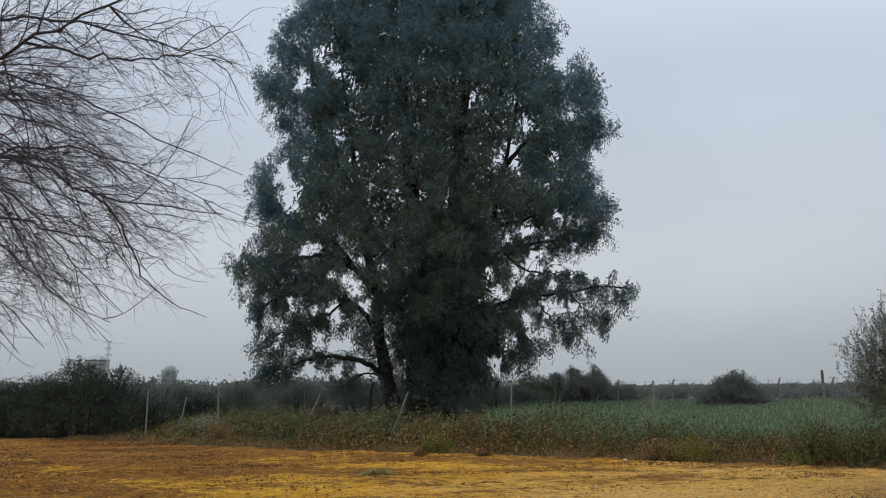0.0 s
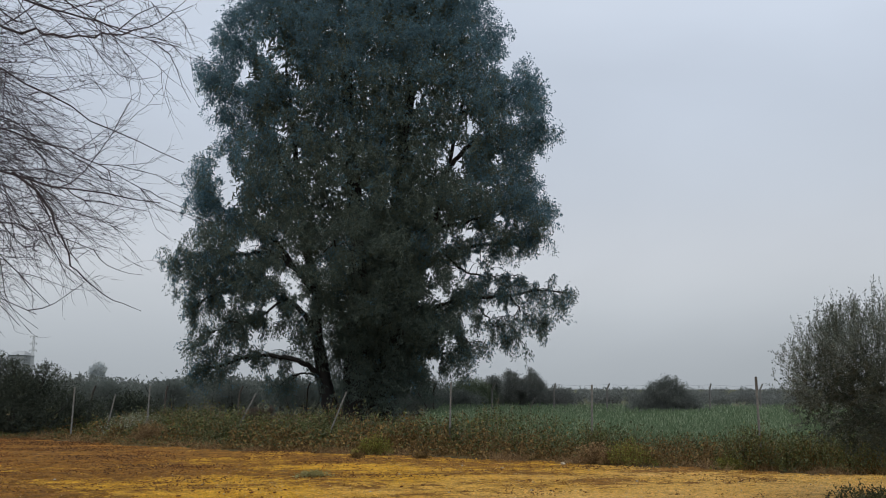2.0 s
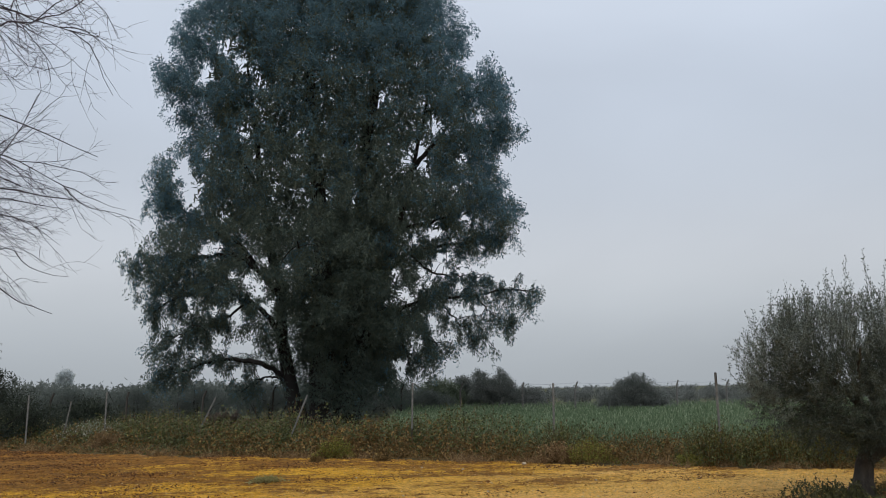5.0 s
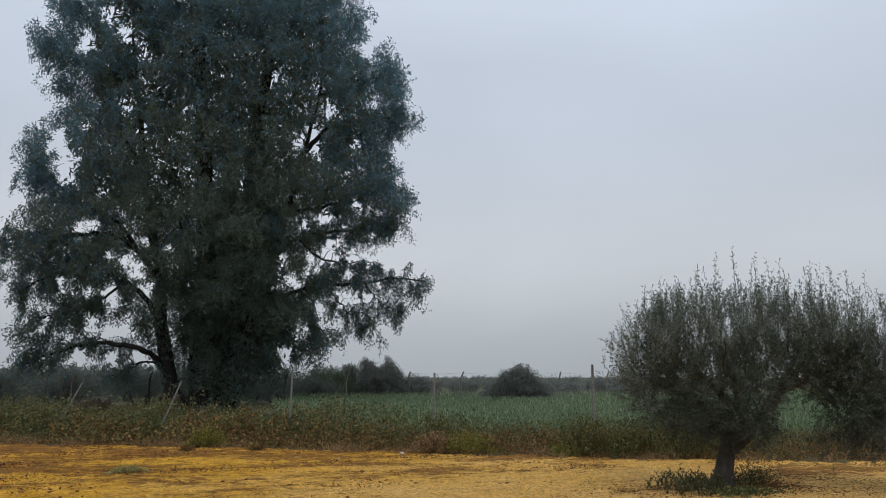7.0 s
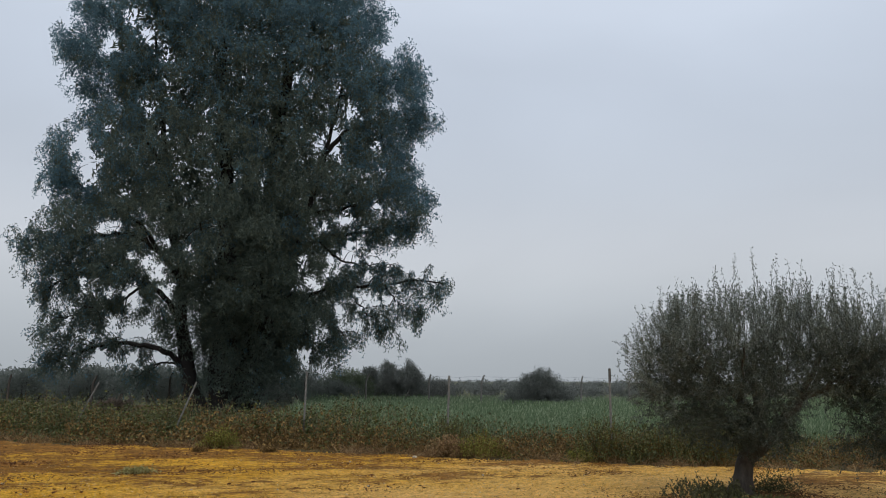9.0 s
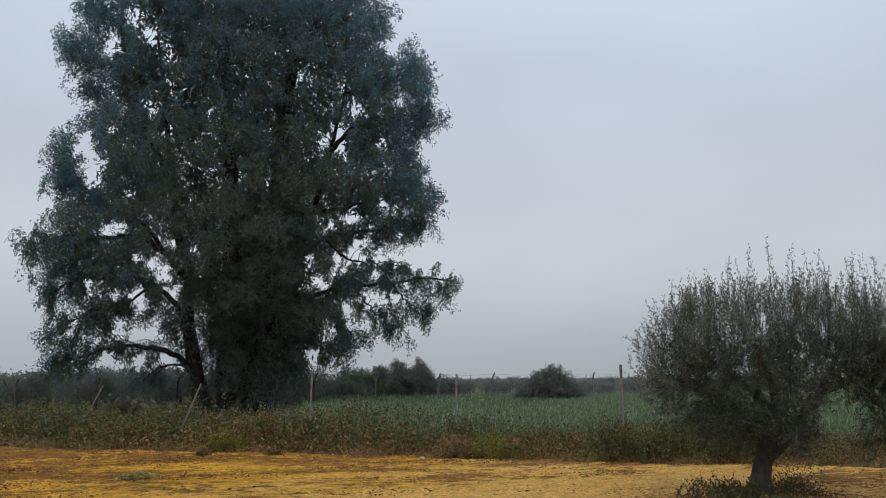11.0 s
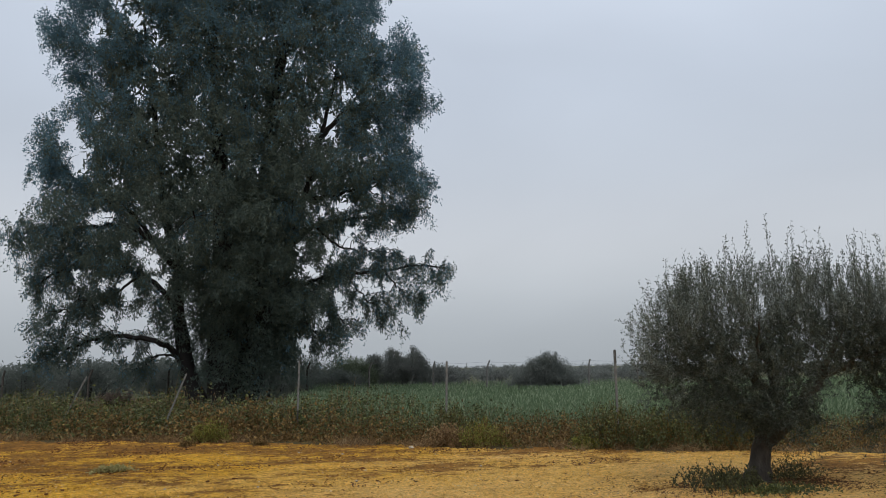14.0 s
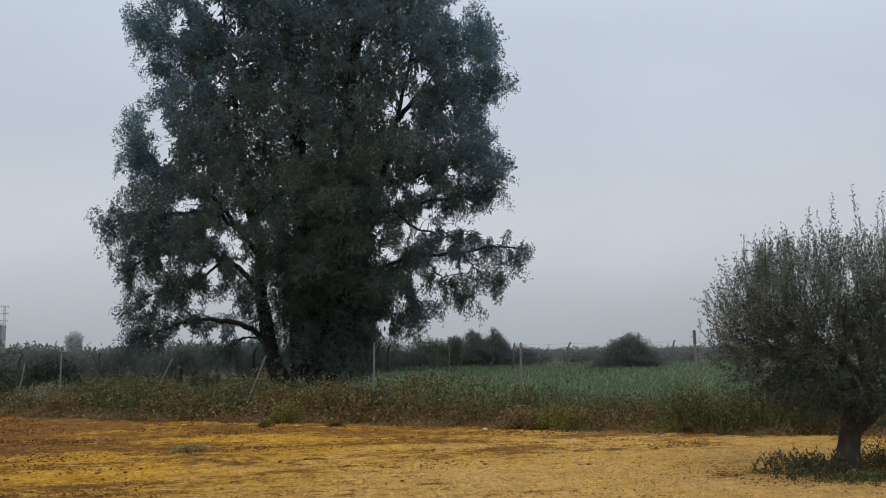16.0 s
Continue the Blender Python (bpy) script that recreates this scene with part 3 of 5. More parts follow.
        ring = max(0.0, 1 - (r * 0.9 + 0.15) / half) * (1.0 if RNG.random() < 0.8 else RNG.uniform(0.5, 1.0))
        p = np.array((mid + np.cos(t) * half * ring, np.sin(t) * half * 0.72 * ring, z))
        low = z < 9.5 and not (-1.8 if z < 6.5 else -3.0) < p[0] < 2.4
        if low:
            r *= 0.62
            p[0] = mid + (p[0] - mid) * RNG.uniform(0.55, 1.0)
        if any(((p - q) ** 2).sum() < ((0.74 if low else 0.72) * (r + s)) ** 2 for q, s in lobes):
            continue
        lobes.append((p, r))
        lobe(*p, r, int(10 * r * r) + 5 if low else int(13 * r * r) + 4, 0.8 if low else 1.0)
    # the rim, lobe by lobe down both sides
    for zs, xs, side in ((LEFT_Z, LEFT_X, -1), (RIGHT_Z, RIGHT_X, 1)):
        for z in np.arange(9.2, 26, 0.85):
            x = np.interp(z, zs, xs)
            r = RNG.uniform(0.35, 0.6)
            lobe(x - side * (r * 0.9 + 0.45), RNG.uniform(-1.4, 1.0), z, r, 6, 1.15)
    for x, z, r in ((-8.8, 17.0, 0.7), (-8.2, 18.9, 0.7), (-8.3, 15.2, 0.7), (-9.2, 11.5, 0.75), (-8.9, 10.4, 0.7), (-9.0, 12.1, 0.5), (-9.9, 7.6, 0.7), (-9.1, 8.3, 0.7), (-9.2, 6.6, 0.8), (-8.3, 7.4, 0.8), (-8.8, 5.2, 0.7), (-8.2, 4.0, 0.8), (-8.3, 2.6, 0.7), (-7.3, 2.0, 0.6), (-7.3, 3.6, 0.6),
                    (-7.4, 9.9, 0.7), (7.9, 16.6, 0.6), (7.0, 16.4, 0.8), (8.2, 14.3, 0.65), (8.2, 10.1, 0.6), (7.6, 9.1, 0.6), (6.0, 19.3, 0.6), (6.9, 8.2, 0.5), (3.6, 2.2, 0.45), (4.3, 3.2, 0.5), (5.7, 3.7, 0.4), (1.8, 2.2, 0.6), (2.4, 3.6, 0.6), (8.6, 5.9, 0.35), (8.9, 6.3, 0.3), (7.7, 5.3, 0.4), (7.6, 4.4, 0.35), (6.3, 4.4, 0.4), (6.3, 3.5, 0.3)):
        lobe(x, RNG.uniform(-1.2, 0.2), z, r, int(9 * r) + 3, 0.75)
    # the low skirt on the left, and tufts between the leaning trunk and the bole
    for x, z, r in ((-7.8, 3.0, 0.6), (-8.7, 3.4, 0.6), (-7.9, 1.9, 0.5), (-8.6, 2.2, 0.4), (-6.4, 4.0, 0.5), (-5.0, 1.7, 0.4), (-4.4, 1.6, 0.3), (-6.8, 4.6, 0.5), (-2.1, 2.3, 0.4), (-1.9, 1.4, 0.35), (-1.7, 3.2, 0.5), (-2.4, 3.5, 0.4)):
        lobe(x, RNG.uniform(-1.4, -0.4), z, r, int(10 * r) + 3, 0.85)
    for z in np.arange(1.9, 6.0, 0.45):
        lobe(RNG.uniform(-2.5, -1.7), RNG.uniform(0.3, 1.2), z, 0.45, 7, 0.9)
    # curtains that hide the trunks down to the weeds
    for x in np.arange(-1.0, 2.3, 0.66):
        for z in np.arange(0.6 + 0.3 * abs(x + 0.4), 9.6, 0.85):
            if RNG.random() < 0.86:
                lobe(x + RNG.normal() * 0.25, -1.7 - 0.25 * min(z, 6) * RNG.random(), z + RNG.normal() * 0.25, RNG.uniform(0.5, 0.85), 9, 1.1)
    # leaves about the leaning left trunk, which shows bare only near its foot
    for z in np.arange(3.0, 9.4, 0.55):
        x = np.interp(z, (2.6, 4.6, 6.8, 9.2), (-2.9, -3.2, -3.4, -4.0))
        for _ in range(5):
            lobe(x + RNG.uniform(-0.7, 1.7), RNG.uniform(-1.3, 0.9), z, RNG.uniform(0.35, 0.6), 6, 0.85)
    for x in np.arange(2.2, 4.6, 0.6):
        for z in np.arange(1.7 + 0.55 * (x - 2.2), 5.6, 0.8):
            if RNG.random() < 0.7:
                lobe(x + RNG.normal() * 0.2, -1.2 + RNG.normal() * 0.5, z + RNG.normal() * 0.2, RNG.uniform(0.35, 0.55), 6, 0.8)
    at, out, _ = scatter_in(np.array(clumps), 60000, 0.35)
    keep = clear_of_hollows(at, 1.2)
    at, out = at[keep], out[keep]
    # haze put into leaves above and at rim, shade into brown-green skirt and middle
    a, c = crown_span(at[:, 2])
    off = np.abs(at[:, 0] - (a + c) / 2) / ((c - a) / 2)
    shade_toned = RNG.random(len(at)) < np.clip((19.5 - at[:, 2]) / 9, 0.1, 0.92) * np.clip(1.35 - 1.15 * off, 0.12, 1)
    shade_toned |= RNG.random(len(at)) < 0.65 * (at[:, 2] < 9.5)
    shade_toned |= RNG.random(len(at)) < np.clip((9.5 - at[:, 2]) / 3, 0, 0.9) * (np.abs(at[:, 0] - 0.3) < 3.4)
    sprays(fresh, at[~shade_toned], out[~shade_toned], 8, 0.15, 0.05, 0.9, (0.07, 0.07, 0.09), 0.6)
    sprays(dim, at[shade_toned], out[shade_toned], 8, 0.15, 0.05, 1.1, (0.07, 0.07, 0.09), 0.5)
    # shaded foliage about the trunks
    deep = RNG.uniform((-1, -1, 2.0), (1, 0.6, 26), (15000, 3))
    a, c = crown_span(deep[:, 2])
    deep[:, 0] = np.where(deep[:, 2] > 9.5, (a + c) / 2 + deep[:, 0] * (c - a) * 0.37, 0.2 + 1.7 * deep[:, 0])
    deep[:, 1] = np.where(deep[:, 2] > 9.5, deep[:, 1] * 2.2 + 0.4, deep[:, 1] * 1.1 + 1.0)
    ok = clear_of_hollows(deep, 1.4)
    sprays(dim, deep[ok], deep[ok] * 0, 3, 0.42, 0.13, 1.2, 0.25, 0.0)
    part("crown", fresh.mesh("crown", M_EUC), tree, "drooping leaves, blue-green with haze in their colour")
    part("shaded_foliage", dim.mesh("shaded_foliage", M_EUC_SHADED), tree, "brown-green leaves low in the crown, darkened for shade")
    return tree


build_eucalyptus()


# ---- the olive tree beside the earth ----
def build_olive():
    base = np.array((7.6, 12.15, 0.0))
    tree = thing("olive_tree", base, "grey-green olive tree with upright shoots and low branches", "tree")
    b = Buf()
    tube(b, bent(((-0.06, 0, -0.1), (-0.05, 0, 0.12), (0.0, 0, 0.36), (0.1, 0, 0.62)), 10, 0.012), np.array((0.27, 0.225, 0.18, 0.155, 0.14, 0.132, 0.128, 0.125, 0.122, 0.11)), 14)
    part("trunk", b.mesh("trunk", M_OLIVE_BARK, True), tree)
    twigs = Buf()
    for line, r in ((((0.06, 0, 0.5), (0.2, 0.02, 0.8), (0.33, 0.05, 1.1), (0.3, 0.1, 1.5), (0.1, 0.2, 2.1)), 0.115), (((0.1, 0, 0.52), (0.5, -0.1, 0.86), (0.77, -0.2, 1.26), (0.9, -0.3, 1.58), (1.1, -0.4, 2.0)), 0.11),
                    (((0.3, 0.05, 1.05), (-0.1, 0, 1.4), (-0.7, -0.2, 1.8), (-1.3, -0.3, 2.2)), 0.07), (((0.8, -0.2, 1.35), (1.2, -0.6, 1.6), (1.7, -0.8, 1.8)), 0.055),
                    (((0.0, 0, 1.35), (-0.3, -0.6, 1.7), (-0.5, -1.0, 2.1)), 0.045), (((0.2, 0.02, 0.85), (-0.4, 0.4, 1.3), (-0.9, 0.8, 1.8)), 0.055)):
        lb = Buf()
        tube(lb, bent(line, 12, 0.02), r * np.linspace(1, 0.22, 12), 8)
        part("limb", lb.mesh("limb", M_OLIVE_BARK, True), tree)
    # foliage masses, as x, y, z and radii
    clumps = np.array(((-1.12, -0.3, 1.92, 0.62, 0.8, 0.7), (-0.75, -0.4, 2.1, 0.7, 0.8, 0.6), (0.0, -0.3, 2.2, 0.75, 0.8, 0.55), (0.75, -0.5, 2.18, 0.7, 0.8, 0.55), (1.5, -0.8, 2.1, 0.75, 0.8, 0.6),
                       (-0.9, 0.4, 1.5, 0.68, 0.8, 0.72), (-0.5, -0.7, 1.4, 0.75, 0.7, 0.6), (0.2, -0.6, 1.6, 0.7, 0.6, 0.5), (1.85, -0.9, 1.35, 0.6, 0.8, 0.75), (2.0, -0.9, 0.85, 0.5, 0.6, 0.55), (2.4, -0.8, 1.3, 0.5, 0.6, 0.7), (1.75, -0.7, 1.6, 0.55, 0.6, 0.5), (1.65, -0.5, 1.0, 0.42, 0.5, 0.6), (1.5, -0.4, 1.7, 0.5, 0.5, 0.4),
                       (-1.05, -0.1, 1.3, 0.62, 0.6, 0.5), (-0.5, 0.1, 1.0, 0.5, 0.6, 0.35), (1.2, 0.3, 1.8, 0.9, 0.8, 0.6), (0.1, -0.4, 0.95, 0.6, 0.5, 0.35), (-0.9, -0.3, 0.95, 0.55, 0.5, 0.35), (-0.5, -0.4, 0.9, 0.52, 0.45, 0.38), (0.1, -0.4, 0.8, 0.46, 0.4, 0.36), (0.25, -0.35, 1.3, 0.5, 0.45, 0.45), (1.2, -0.7, 1.75, 0.6, 0.5, 0.5), (1.9, -0.9, 1.8, 0.6, 0.6, 0.6)))
    at, out, _ = scatter_in(clumps, 8200, 0.3)
    keep = (np.hypot(at[:, 0] - 1.05, (at[:, 2] - 1.1) * 0.7) > 0.2) & (RNG.random(len(at)) < np.where(np.abs(at[:, 0] - 0.1) < 0.5, 0.9, np.where(at[:, 0] > 1.2, 0.9, np.interp(at[:, 2], (0.8, 1.6), (0.4, 1.0)))) * np.where(np.hypot(at[:, 0] - 0.72, at[:, 2] - 1.25) < 0.33, 0.5, 1.0))
    keep &= at[:, 2] > np.interp(at[:, 0], (-1.9, -1.5, -1.2, -0.85, -0.4, 0.3, 0.9, 1.3), (1.6, 1.2, 0.9, 0.72, 0.55, 0.5, 0.75, 0.4))
    at, out = at[keep], out[keep]
    n = len(at)
    up = np.clip((at[:, 2] - 1.1) / 1.2, 0.0, 1.0)[:, None]
    way = unit(out * (0.7 - 0.5 * up) + np.array((0, 0, 1.0)) * (0.05 + 1.5 * up) + RNG.normal(size=(n, 3)) * (0.6 - 0.2 * up))
    long = RNG.uniform(0.09, 0.22, n) + 0.36 * up[:, 0] * RNG.random(n) ** 3
    # shoots stand in upright bunches, longest in the middle of each
    heart = at[RNG.choice(n, 700, replace=False)]
    near = np.argmin(((at[:, None] - heart[None]) ** 2 * (1, 1, 0.35)).sum(2), 1)
    pull = (0.1 + 0.3 * up) * (1, 1, 0.2)
    at = at + (heart[near] - at) * pull + up * (0, 0, 0.07)
    bunch = RNG.random(700) ** 1.8
    long *= 1 + 0.35 * (bunch[near] - 0.5) * up[:, 0]
    tall = (at[:, 2] > 2.1) & (at[:, 0] > -1.15) & (RNG.random(n) < 0.10 + 0.25 * bunch[near])
    long[tall] += (0.09 + 0.46 * bunch[near][tall]) * RNG.random(tall.sum()) ** 0.7
    way[tall] = unit(way[tall] * (0.35, 0.35, 1))
    long = np.minimum(long, np.interp(at[:, 0], (-1.3, -0.2), (0.28, 0.9)))
    lb, yb = Buf(), Buf()
    # upright shoots, plus top and left rim, which get light in their colour
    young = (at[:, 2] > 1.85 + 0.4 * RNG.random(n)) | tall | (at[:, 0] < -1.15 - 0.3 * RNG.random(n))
    for share in np.linspace(0.06, 1, 10):
        p = at + way * (long * share)[:, None]
        for side in (1, -1):
            w = way * 0.7 + RNG.normal(size=(n, 3)) * 0.8
            p2, size, wide = p + RNG.normal(size=(n, 3)) * 0.012, RNG.uniform(0.03, 0.054, n), RNG.uniform(0.009, 0.015, n)
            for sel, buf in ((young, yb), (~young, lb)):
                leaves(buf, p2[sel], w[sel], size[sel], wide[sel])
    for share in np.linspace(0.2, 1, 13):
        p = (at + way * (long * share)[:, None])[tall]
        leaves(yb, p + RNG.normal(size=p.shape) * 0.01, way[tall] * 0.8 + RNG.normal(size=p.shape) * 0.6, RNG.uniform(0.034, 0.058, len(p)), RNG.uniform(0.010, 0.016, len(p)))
    for k in range(0, n):
        tube(twigs, (at[k] - way[k] * 0.1, at[k] + way[k] * long[k]), (0.0026, 0.001), 3)
    part("twig", twigs.mesh("twig", M_TWIG), tree, kind="stuff")
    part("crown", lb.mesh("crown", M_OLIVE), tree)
    part("young_lit_foliage", yb.mesh("young_lit_foliage", M_YOUNG_LIT), tree, "silvery young upright shoots and leaves in a lit tone")

    # bare hanging wisps and the growth about its foot
    sprout = thing("basal_sprout", base + (-0.75, -0.45, 0), "leafy dark sprouts growing at the foot of an olive trunk", "shrub")
    sb, st = Buf(), Buf()
    m = 115
    foot = np.stack([np.clip(RNG.normal(0.05, 0.3, m), -0.55, 0.6), RNG.normal(0, 0.2, m), np.zeros(m)], 1)
    way = unit(np.stack([RNG.normal(-0.25, 0.4, m), RNG.normal(0, 0.4, m), np.full(m, 1.0)], 1))
    tall = RNG.uniform(0.08, 0.3, m)
    for k in range(m):
        tube(st, (foot[k], foot[k] + way[k] * tall[k]), (0.005, 0.002), 3)
    for share in np.linspace(0.25, 1, 7):
        for _ in range(2):
            leaves(sb, foot + way * (tall * share)[:, None], way + RNG.normal(size=(m, 3)) * 0.9, RNG.uniform(0.03, 0.06, m), RNG.uniform(0.016, 0.03, m))
    part("stem", st.mesh("stem", M_OLIVE_BARK), sprout, kind="stuff")
    part("foliage", sb.mesh("foliage", M_SPROUT), sprout)
    low = thing("low_weed", base + (-0.35, -0.95, 0), "low bright green weeds creeping over bare earth", "weed")
    gb = Buf()
    at = np.stack([RNG.normal(0, 0.3, 900), RNG.normal(0, 0.17, 900), RNG.uniform(0.0, 0.07, 900)], 1)
    leaves(gb, at, RNG.normal(size=(900, 3)) + (0, 0, 0.7), RNG.uniform(0.03, 0.06, 900), RNG.uniform(0.018, 0.032, 900))
    part("foliage", gb.mesh("foliage", M_GREEN), low)
    side = thing("basal_sprout", base + (0.5, 0.1, 0), "dark twiggy sprouts beside an olive trunk", "shrub")
    gb = Buf()
    at = np.abs(RNG.normal(size=(1100, 3))) * (0, 0, 0.15) + RNG.normal(size=(1100, 3)) * (0.22, 0.16, 0)
    leaves(gb, at, RNG.normal(size=(1100, 3)) + (0, 0, 0.6), RNG.uniform(0.03, 0.06, 1100), 0.016)
    part("foliage", gb.mesh("foliage", M_SPROUT), side)


build_olive()


# ---- the bare tree ----
def build_bare_tree():
    root = np.array((-5.9, 7.3, 0.0))
    tree = thing("bare_tree", root, "leafless purple-brown tree with fine hanging twigs", "tree")
    b = Buf()
    tube(b, bent((root * 0 - (0, 0, 0.1), (0.05, 0, 1.2), (0.25, -0.1, 2.4), (0.2, -0.2, 4.0), (0.5, -0.1, 6.0)), 20, 0.03), 0.2 * np.linspace(1, 0.4, 20), 10)
    part("trunk", b.mesh("trunk", M_BARE_BARK, True), tree)

    def grow(buf, line, r0, depth, density):
        """Side shoots along a line, each with its own finer ones, bending down at their ends."""
        seg = np.linalg.norm(np.diff(line, axis=0), axis=1)
        total = seg.sum()
        for u in RNG.uniform(0.06, 1.0, int(density * total)):
            s = u * total
            k = min(int(np.searchsorted(np.cumsum(seg), s)), len(seg) - 1)
            p = line[k] + (line[k + 1] - line[k]) * RNG.random()
            ahead = unit(line[min(k + 1, len(line) - 1)] - line[k])
            w = unit(ahead * 1.0 + RNG.normal(size=3) * (0.5, 0.5, 0.55) + (0.2, 0, -0.08))
            long = RNG.uniform(0.4, 1.0) * (1.15 if depth == 2 else 0.68 if depth == 1 else 0.32) * (1.15 - 0.5 * u)
            arc, sway = RNG.uniform(-0.5, 0.32), RNG.normal(size=3) * 0.13
            share = np.linspace(0, 1, 6)[:, None]
            q = p + w * long * share + long * (sway * np.sin(3.1 * share) + np.array((0, 0, arc)) * share**2 + np.array((0.05, 0, -arc * 0.55)) * share**4) + RNG.normal(scale=0.012 * long, size=(6, 3)) * (share > 0)
            inner = np.interp(q[-1][2], (1.7, 1.9, 2.15, 2.65, 3.0, 4.6), (2.3, 2.65, 3.12, 3.48, 3.85, 4.2))
            outer = np.interp(q[-1][2], (1.8, 2.0, 2.2, 2.9, 4.8), (2.6, 3.3, 3.9, 4.3, 4.6))
            if q[-1][0] > (outer if RNG.random() < 0.3 else inner):
                continue
            r = max(r0 * (0.6 if depth == 2 else 0.42), 0.0020)
            tube(buf, q, r * np.linspace(1, 0.35, 6), 3)
            if depth:
                grow(buf, q, r, depth - 1, density * (0.95 if depth == 2 else 0.7))

    lines = ((((0.2, -0.3, 2.6), (1.4, -0.6, 3.8), (2.3, -0.8, 4.36), (2.8, -0.8, 4.62), (3.3, -0.8, 4.86), (3.9, -0.8, 5.2)), 0.05),
             (((2.45, -0.8, 4.45), (3.2, -0.8, 4.3), (3.8, -0.8, 4.34), (4.3, -0.8, 4.58)), 0.02),
             (((0.2, -0.3, 2.5), (1.3, -0.7, 3.2), (2.4, -0.8, 3.46), (2.7, -0.8, 3.38), (3.1, -0.8, 3.15), (3.6, -0.8, 3.05), (4.15, -0.8, 2.98)), 0.038),
             (((3.04, -0.8, 3.2), (3.3, -0.8, 2.97), (3.45, -0.8, 2.67), (3.7, -0.8, 2.31), (4.05, -0.8, 2.16)), 0.018),
             (((0.6, -0.3, 3.6), (2.2, -0.8, 4.2), (3.2, -0.8, 3.83), (3.8, -0.8, 3.52), (4.3, -0.8, 3.3)), 0.026),
             (((0.3, -0.3, 2.8), (1.6, -0.8, 3.6), (2.4, -0.8, 3.05), (2.6, -0.8, 2.68), (2.85, -0.8, 2.36), (3.3, -0.8, 2.13)), 0.028),
             (((0.5, -0.3, 3.3), (2.2, -0.8, 4.1), (2.75, -0.8, 3.55), (2.95, -0.8, 3.18), (3.05, -0.8, 2.9)), 0.022),
             (((0.3, -0.3, 2.4), (1.7, -0.6, 2.7), (2.3, -0.6, 2.35), (2.7, -0.6, 1.95)), 0.026),
             (((0.3, -0.3, 2.6), (1.5, -0.7, 2.75), (2.2, -0.8, 2.35), (2.6, -0.8, 1.9)), 0.022), (((0.4, -0.3, 3.0), (1.8, -0.5, 3.0), (2.6, -0.6, 2.55), (3.15, -0.7, 2.05)), 0.022),
             (((0.5, 0, 4.6), (1.8, 0.3, 5.2), (3.0, 0.4, 5.0), (3.8, 0.3, 4.7)), 0.034),
             (((0.4, 0.2, 3.2), (1.6, 0.8, 4.0), (2.7, 1.0, 3.9), (3.5, 1.0, 3.5)), 0.03),
             (((0.4, 0.2, 3.0), (1.5, 0.9, 3.3), (2.5, 1.1, 3.1), (3.1, 1.1, 2.9)), 0.03),
             (((0.2, -0.3, 3.6), (-1.2, -0.6, 4.6), (-2.4, -0.8, 5.0)), 0.05), (((0.2, 0.2, 4.2), (-0.4, 1.6, 5.2), (-0.6, 2.8, 5.6)), 0.05))
    extra = []
    for k in range(12):
        end = np.array((RNG.uniform(2.3, 3.2), RNG.uniform(-1.2, 1.6), RNG.uniform(2.0, 5.0) if k % 3 == 0 else RNG.uniform(3.3, 4.4)))
        start = np.array((0.25, -0.1, RNG.uniform(2.2, 4.4)))
        extra.append(((start, start + (end - start) * 0.45 + (0, 0, 0.55), end), 0.026))
    for k, (line, r) in enumerate((*lines, *extra)):
        b = Buf()
        p = bent(line, 22, 0.02)
        tube(b, p, r * 0.62 * np.linspace(1, 0.1, 22) + 0.001, 6)
        grow(b, p[5 if len(line) > 3 else 8:], r * 0.3, 2, 8.6 if len(line) > 3 else 6.0)
        part("limb", b.mesh("limb", M_BARE_BARK, True), tree)


build_bare_tree()


# ---- shrubs ----
def shrub(name, place, masses, n, leaf, label, material=M_BUSH, group="", bark=M_EUC_BARK, droop=0.0, per=7, category="shrub"):
    """A bushy plant: stems from the ground, and foliage in uneven masses (x, y, z, radius)."""
    ob = thing(name, place, label, category, group)
    sb, lb = Buf(), Buf()
    c = np.array([(x, y, z, r * 1.1, r, r * 0.9) for x, y, z, r in masses])
    for x, y, z, rx, ry, rz in c:
        for _ in range(3):
            tip = np.array((x, y, z)) + RNG.normal(size=3) * rx * 0.4
            tube(sb, bent(((x * 0.5 + RNG.normal() * 0.1, y * 0.5, -0.1), (x * 0.8, y * 0.8, z * 0.5), tip), 6, 0.04), np.linspace(0.05, 0.012, 6), 5)
    at, out, _ = scatter_in(c, n, 0.3)
    at[:, 2] = np.maximum(at[:, 2], 0.06)
    sprays(lb, at, out, per, leaf, leaf * 0.42, droop - 0.25, leaf * 0.8, 0.7)
    part("stem", sb.mesh("stem", bark), ob, kind="stuff")
    part("foliage", lb.mesh("foliage", material), ob)
    return ob


shrub("evergreen_shrub", (-12.6, 30.4, 0), ((-0.6, 0, 1.85, 0.8), (0.7, 0.1, 1.7, 0.72), (0.1, -0.1, 1.5, 0.8), (-1.6, 0, 1.45, 0.8), (1.7, 0.1, 1.15, 0.65), (2.4, 0.2, 0.75, 0.6), (0, -0.3, 0.8, 1.05), (-1.5, -0.2, 0.65, 1.0), (1.2, -0.2, 0.6, 0.9),
      (-0.75, 0, 2.5, 0.32), (-0.2, 0.1, 2.35, 0.28), (0.9, 0, 2.35, 0.22), (2.9, 0.3, 0.4, 0.4)), 6800, 0.075, "dense dark evergreen shrub at the edge of bare earth", M_SHRUB)
